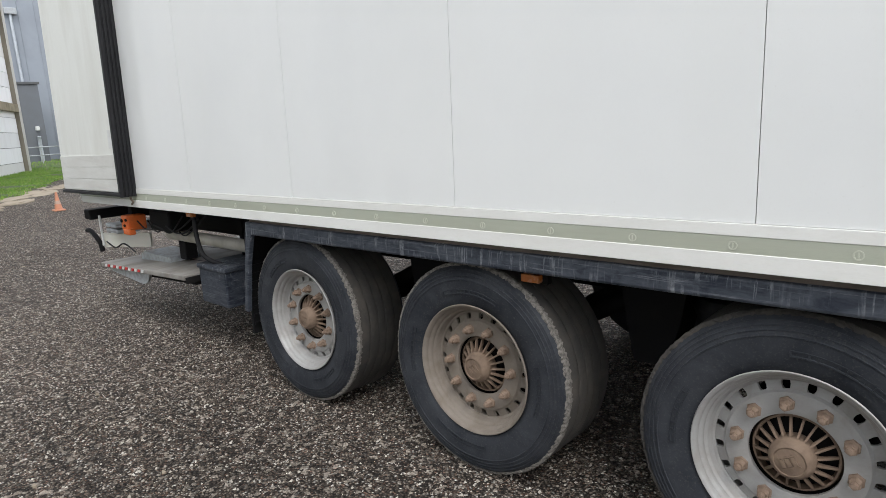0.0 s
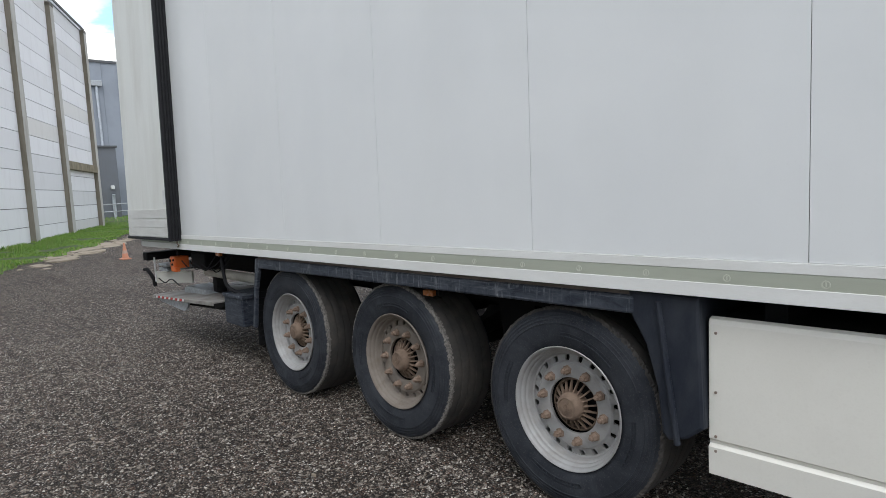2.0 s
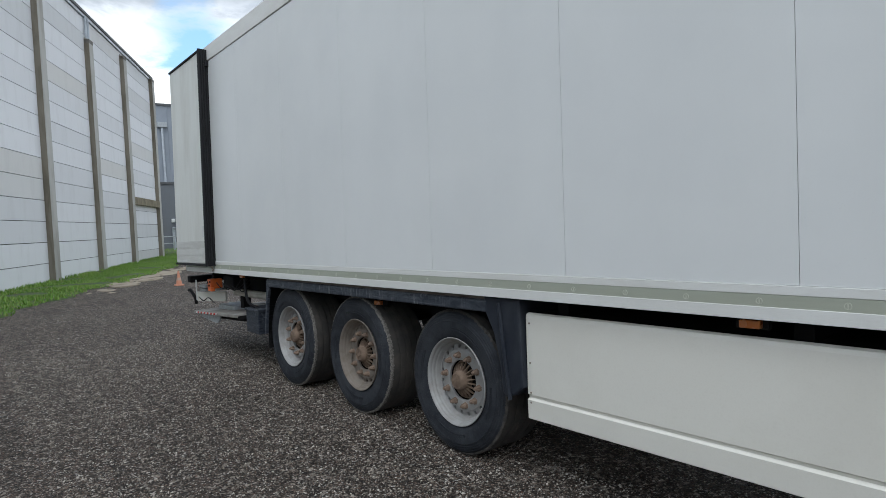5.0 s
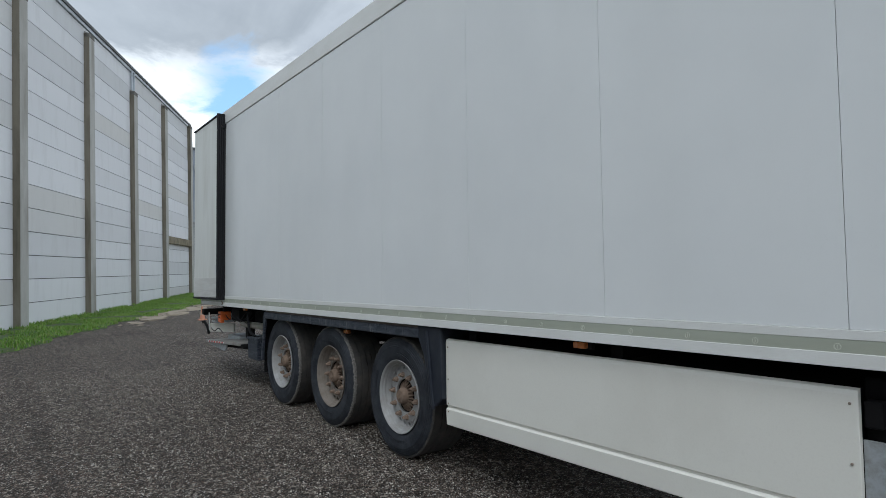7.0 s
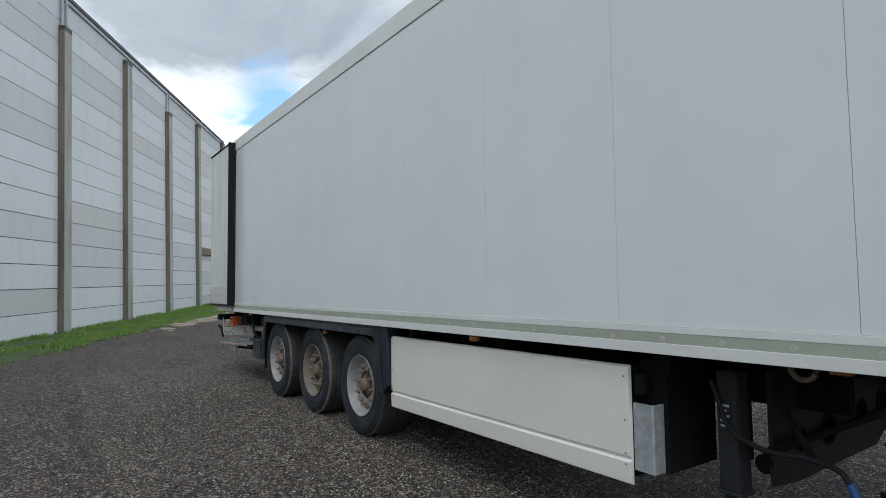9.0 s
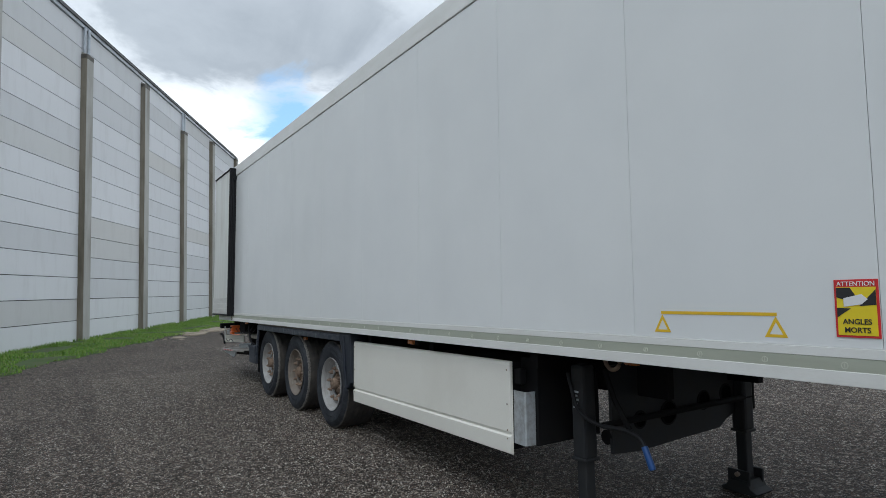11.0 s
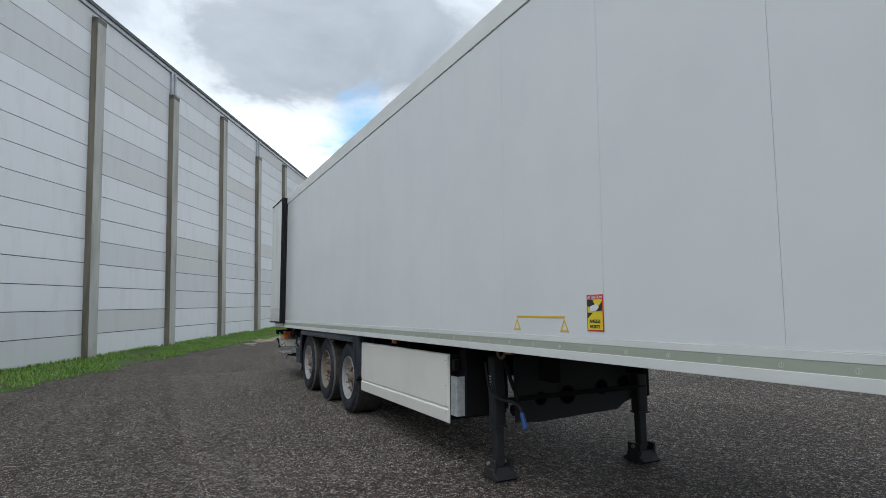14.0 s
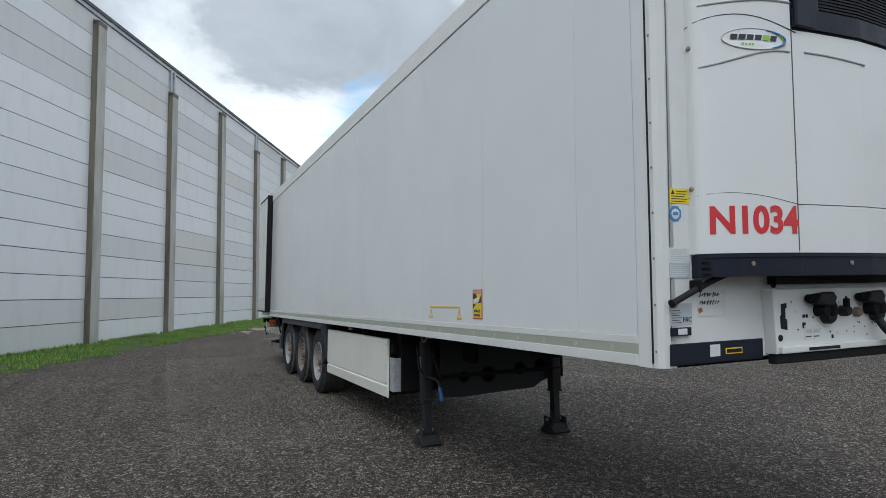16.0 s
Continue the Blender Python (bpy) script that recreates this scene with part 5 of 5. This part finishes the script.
def shell(bm, plan, z0, z1, thick=0.02):
    """An upright curved sheet along a plan line."""
    n = []
    for i in range(len(plan)):
        a, b = plan[max(i - 1, 0)], plan[min(i + 1, len(plan) - 1)]
        d = math.hypot(b[0] - a[0], b[1] - a[1])
        n.append(((b[1] - a[1]) / d, -(b[0] - a[0]) / d))
    out = [(p[0], p[1]) for p in plan]
    back = [(p[0] - q[0] * thick, p[1] - q[1] * thick) for p, q in zip(plan, n)]
    prism(bm, out + back[::-1], "z", z0, z1)
    return bm


def smooth_plan(plan, k=4):
    return [(p.x, p.y) for p in bend([(a, b, 0) for a, b in plan], k)]


def cooling_unit(t):
    sp = smooth_plan(UNIT_PLAN)
    mirror = [(x, WIDE - y) for x, y in sp]
    xf = UNIT_PLAN[-1][0]
    inner = [(x - 0.03, y + 0.03) for x, y in sp]
    bm = bmesh.new()
    prism(bm, [(FX, 0.27)] + inner[4:] + [(x, WIDE - y) for x, y in inner[:3:-1]] + [(FX, WIDE - 0.27)], "z", 1.74, 3.86)
    core = part("cooling_unit", bm, NAVY, t, "white front-mounted cooling unit", tilt="nose")
    front = [(xf, UNIT_PLAN[-1][1] + 0.006), (xf + 0.016, 0.90), (xf + 0.030, 1.08), (xf + 0.04, WIDE / 2)]
    front += [(x, WIDE - y) for x, y in front[::-1][1:]]
    for pl in (sp, mirror[::-1]):
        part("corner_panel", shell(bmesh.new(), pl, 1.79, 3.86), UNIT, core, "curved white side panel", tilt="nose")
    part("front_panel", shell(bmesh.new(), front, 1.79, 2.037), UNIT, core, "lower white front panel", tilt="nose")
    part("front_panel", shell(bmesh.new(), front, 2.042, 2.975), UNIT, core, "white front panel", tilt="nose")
    # grille in its dark frame
    gf = shell(bmesh.new(), front, 2.980, 3.86, 0.05)
    grille = part("grille", gf, NAVY, core, "dark navy grille with fine slats", tilt="nose")
    for i in range(40):
        z = 3.11 + i * 0.0182
        o = [(x + 0.006, y) for x, y in front if 0.95 < y < WIDE - 0.95]
        part("slat", shell(bmesh.new(), [(xf + 0.024, 0.94)] + o + [(xf + 0.024, WIDE - 0.94)], z, z + 0.008, 0.012), RUBBER, grille, tilt="nose")
    for y0, y1 in ((0.765, 0.95), (WIDE - 0.95, WIDE - 0.765)):
        part("grille_frame", bx(xf + 0.004, xf + 0.030, y0, y1, 2.987, 3.855, bevel=0.01), NAVY, grille, tilt="nose")
    part("grille_frame", shell(bmesh.new(), [(x + 0.012, y) for x, y in front], 2.987, 3.095, 0.05), NAVY, grille, tilt="nose")
    # pressed lines on the corner and front panels; the grey ones paint in groove shade
    def crease(u0, u1, z0, z1, name="pressed_line", r=0.0045, mat=UNIT, lift=0.0):
        pts = []
        for i in range(13):
            f = i / 12
            (x, y), (nx, ny) = plan_at(u0 + (u1 - u0) * f)
            z = z0 + (z1 - z0) * (f * f * (3 - 2 * f)) + lift * math.sin(math.pi * f)
            pts.append((x + nx * 0.001, y + ny * 0.001, z))
        part(name, tube(bmesh.new(), pts, r, 8), mat, core, tilt="nose")
    crease(0.07, 0.585, 2.754, 2.851, lift=0.012, r=0.006, mat=GROOVE_SHADE)
    crease(0.07, 0.60, 3.085, 3.122, lift=0.01, r=0.006, mat=GROOVE_SHADE)
    crease(0.0, 0.63, 2.078, 2.036, r=0.0016, mat=JOINT, lift=0.034)
    crease(0.0, 0.63, 2.985, 2.962, r=0.003, mat=JOINT, lift=0.062)
    part("pressed_line", tube(bmesh.new(), [(xf + 0.011, 0.84, 2.858), (xf + 0.022, 0.98, 2.858), (xf + 0.033, 1.12, 2.852), (xf + 0.042, 1.3, 2.84)], 0.006, 8), GROOVE_SHADE, core, tilt="nose")
    part("panel_gap", tube(bmesh.new(), [(xf + 0.001, 0.755, 1.80), (xf + 0.001, 0.755, 3.0)], 0.003, 6), JOINT, core, tilt="nose")
    for z in (2.87, 2.125):
        (x, y), _ = plan_at(0.022)
        bm = bmesh.new()
        lathe(bm, [(0.014, 0.0), (0.014, -0.006), (0.008, -0.012)], (x, y, z), 12)
        part("fastener", bm, NUT, core, "steel quarter-turn fastener", tilt="nose")
    # dark lower bumper
    low = [(FX + 0.0, 0.245)] + [(x + 0.012, y - 0.004) for x, y in sp[4:]] + [(x + 0.012, y) for x, y in front]
    low += [(x, WIDE - y) for x, y in low[::-1][len(front) // 2 + 1:] if y < 0.6]
    part("bumper", shell(bmesh.new(), low, 1.672, 1.775, 0.05), NAVY, core, "dark navy lower bumper of the unit", tilt="nose")
    part("bumper_lip", shell(bmesh.new(), [(x + 0.008, y) for x, y in low], 1.768, 1.786, 0.06), NAVY, core, tilt="nose")
    for y in (0.47, 1.10, 1.5, 2.0):
        bm = bmesh.new()
        lathe(bm, [(0.012, 0.0), (0.012, -0.006), (0.004, -0.008)], seg=12)
        bmesh.ops.transform(bm, matrix=Matrix.Translation(((FX + 0.178) if y < 0.6 else xf + 0.044, y, 1.735)) @ Matrix.Rotation(radians(90), 4, "Z"), verts=bm.verts)
        part("bolt", bm, NUT, core, tilt="nose")
    for i in range(3):
        (x, y), (nx, ny) = plan_at(0.08)
        part("vent_slot", bx(x + 0.0, x + 0.06, y - 0.03, y - 0.012, 1.69 + 0.028 * i, 1.702 + 0.028 * i), RUBBER, core, tilt="nose")
    return core


def unit_marks(core):
    def around(p, u0, z0, lift):
        (x, y), (nx, ny) = plan_at(max(0.001, u0 + p.x))
        return Vector((x + nx * (lift + p.z), y + ny * (lift + p.z), z0 + p.y))
    lettering("fleet_code", "N1034", 0.190, None, RED, core, "red fleet code lettering", 1.0, 0.0005, bold=0.0065, bend_at=lambda p: around(p, 0.350, 1.950, 0.003), tilt="nose", span=0.495)
    # oval badge
    bm = bmesh.new()
    cu, cz = 0.375, 2.905
    n = 28
    front, mid = [], bm.verts.new(around(Vector((0, 0, 0)), cu, cz, 0.004))
    for i in range(n):
        a = 6.2832 * i / n
        front.append(bm.verts.new(around(Vector((0.185 * math.cos(a), 0.054 * math.sin(a), 0)), cu, cz, 0.004)))
    for i in range(n):
        bm.faces.new((mid, front[i], front[(i + 1) % n]))
    badge = part("oval_badge", bm, WHITEINK, core, "oval silver and white badge", tilt="nose")
    ring = [around(Vector((0.187 * math.cos(6.2832 * i / n), 0.056 * math.sin(6.2832 * i / n), 0)), cu, cz, 0.004) for i in range(n + 1)]
    part("badge_rim", tube(bmesh.new(), ring, 0.003, 6), ALU, badge, tilt="nose")
    arc = [around(Vector((0.180 * math.cos(a), 0.052 * math.sin(a), 0)), cu, cz, 0.006) for a in [-1.0 + 2.2 * i / 12 for i in range(13)]]
    part("badge_swoosh", tube(bmesh.new(), arc, [0.002 + 0.006 * math.sin(math.pi * i / 12) for i in range(13)], 6), BADGE, badge, tilt="nose")
    part("badge_leaf", tube(bmesh.new(), [around(Vector((0.142 + 0.01 * i, 0.028 - 0.004 * i * i, 0)), cu, cz, 0.007) for i in range(4)], 0.004, 6), GREEN, badge, tilt="nose")
    # the badge's words are plain bars in their colours
    for k in range(6):
        bm = bmesh.new()
        u = -0.122 + 0.046 * k
        bm.faces.new([bm.verts.new(around(Vector((u + sx * 0.019 + sz * 0.003, 0.008 + sz * 0.014, 0)), cu, cz, 0.006)) for sx, sz in ((-1, -1), (1, -1), (1, 1), (-1, 1))])
        part("badge_bar", bm, GREEN if k == 4 else BLACKINK, badge, tilt="nose")
    for k in range(4):
        bm = bmesh.new()
        u = -0.075 + 0.02 * k
        bm.faces.new([bm.verts.new(around(Vector((u + sx * 0.006, -0.029 + sz * 0.006, 0)), cu, cz, 0.006)) for sx, sz in ((-1, -1), (1, -1), (1, 1), (-1, 1))])
        part("badge_bar", bm, GREEN, badge, tilt="nose")



def coupling_box(t):
    """White connector box with its couplings, hoses and bolt holes."""
    x = FX + 0.07
    bm = bmesh.new()
    prism(bm, [(0.765, 1.262), (0.745, 1.605), (1.95, 1.605), (1.98, 1.262)], "x", FX, x, bevel=0.004)
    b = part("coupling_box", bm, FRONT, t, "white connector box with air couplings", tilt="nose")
    part("box_base", bx(FX, x - 0.015, 0.78, 1.94, 1.205, 1.258, bevel=0.01), RUBBER, b, "black rubber box base", tilt="nose")
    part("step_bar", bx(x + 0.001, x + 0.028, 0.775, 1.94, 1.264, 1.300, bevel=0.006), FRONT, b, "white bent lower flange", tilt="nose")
    part("slot", bx(x + 0.0285, x + 0.030, 0.98, 1.24, 1.272, 1.288), RUBBER, b, tilt="nose")

    def knob(name, y, z, r, deep, mat, parent, label="", seg=18):
        bm = bmesh.new()
        lathe(bm, [(r, 0.0), (r, -deep * 0.7), (r * 0.8, -deep), (r * 0.3, -deep)], seg=seg)
        bmesh.ops.transform(bm, matrix=Matrix.Translation((x, y, z)) @ Matrix.Rotation(radians(90), 4, "Z"), verts=bm.verts)
        return part(name, bm, mat, parent, label, tilt="nose")
    # openings are thin black pieces on the face, their darkness is painted
    part("cut_out", prism(bmesh.new(), [(0.800, 1.395), (0.850, 1.385), (0.852, 1.44), (0.838, 1.445), (0.838, 1.50), (0.850, 1.505), (0.848, 1.530), (0.806, 1.525), (0.806, 1.47), (0.796, 1.46)], "x", x + 0.0005, x + 0.002), RUBBER, b, "ragged dark cut-out", tilt="nose")
    for y, z, w in ((1.225, 1.55, 0.013), (0.985, 1.405, 0.012), (1.22, 1.335, 0.008)):
        part("square_hole", bx(x + 0.0005, x + 0.002, y - w, y + w, z - w * 1.3, z + w * 1.3), RUBBER, b, tilt="nose")
    for y, z, r in ((0.795, 1.345, 0.018), (0.985, 1.455, 0.010), (1.01, 1.455, 0.010), (1.355, 1.545, 0.012), (0.905, 1.265, 0.014)):
        knob("round_hole", y, z, r, 0.003, RUBBER, b)
    rng = random.Random(6)
    for i in range(34):
        y, z, r = rng.uniform(0.79, 1.85), rng.uniform(1.33, 1.585), rng.uniform(0.002, 0.006)
        knob("bolt_hole", y, z, r, 0.002, RUBBER if i % 4 else NUT, b, seg=8)
    for y0 in (1.165, 1.60):
        c = knob("coupling", y0, 1.455, 0.048, 0.045, RUBBER, b, "black air coupling")
        knob("coupling_cap", y0 - 0.065, 1.485, 0.036, 0.060, DARK, c)
        part("valve_body", prism(bmesh.new(), [(y0 - 0.16, 1.525), (y0 - 0.13, 1.575), (y0 - 0.02, 1.585), (y0 + 0.005, 1.555), (y0 - 0.02, 1.505), (y0 - 0.10, 1.51)], "x", x + 0.002, x + 0.075, bevel=0.012), RUBBER, c, "black valve body", tilt="nose")
        part("valve_stub", tube(bmesh.new(), [(x + 0.03, y0 - 0.18, 1.552), (x + 0.03, y0 - 0.13, 1.552)], 0.022, 10), DARK, c, tilt="nose")
        part("neck", tube(bmesh.new(), bend([(x + 0.045, y0 - 0.04, 1.55), (x + 0.05, y0 - 0.01, 1.50), (x + 0.045, y0, 1.46)]), 0.026, 10), DARK, c, tilt="nose")
        side = knob("side_coupling", y0 + 0.14, 1.475, 0.030, 0.05, RUBBER, b, "small black coupling")
        part("lever", bx(x + 0.02, x + 0.05, y0 + 0.125, y0 + 0.15, 1.47, 1.545, bevel=0.006), DARK, side, tilt="nose")
    knob("rusty_plug", 1.43, 1.465, 0.028, 0.03, RUST, b, "brown rusty plug")
    part("hose", tube(bmesh.new(), bend([(x + 0.05, 1.56, 1.42), (x + 0.08, 1.58, 1.36), (x + 0.07, 1.68, 1.31), (x + 0.05, 1.85, 1.29)]), 0.022, 12), RUBBER, b, "thick black air hose", tilt="nose")
    part("top_cable", tube(bmesh.new(), bend([(FX + 0.03, 0.80, 1.62), (FX + 0.04, 0.86, 1.67), (FX + 0.04, 1.1, 1.655), (FX + 0.05, 1.6, 1.64)]), 0.013, 8), RUBBER, b, tilt="nose")
    lab = part("instruction_label", bx(x + 0.0005, x + 0.002, 0.985, 1.12, 1.325, 1.405), PAPER, b, "pale instruction label", tilt="nose")
    for i in range(2):
        part("picture", bx(x + 0.002, x + 0.003, 0.995 + 0.064 * i, 1.045 + 0.064 * i, 1.362, 1.382), GREYLABEL, lab, tilt="nose")
        part("text_bar", bx(x + 0.002, x + 0.003, 0.995 + 0.064 * i, 1.040 + 0.064 * i, 1.340, 1.346), BLACKINK, lab, tilt="nose")
    # black filler strip that paints the shadow under the unit
    part("unit_shadow_gap", bx(FX, FX + 0.05, 0.80, 1.8, 1.63, 1.70), RUBBER, b, "black strip put in for the shadow behind the bumper", tilt="nose")


# ---- build ----
hall = warehouse()
sky_blocking_walls()
far_hall()
barrier()
verge()
rubble()
traffic_cone()
litter()
rig = trailer()
trailer_body(rig)
rear_door(rig)
wheels(rig)
mudguards(rig)
side_lamps(rig)
pallet_box(rig)
chassis(rig)
landing_gear(rig)
rear_gear(rig)
side_marks(rig)
front_wall(rig)
front_unit = cooling_unit(rig)
unit_marks(front_unit)
coupling_box(rig)
loose_chips()
precast_panels(hall)
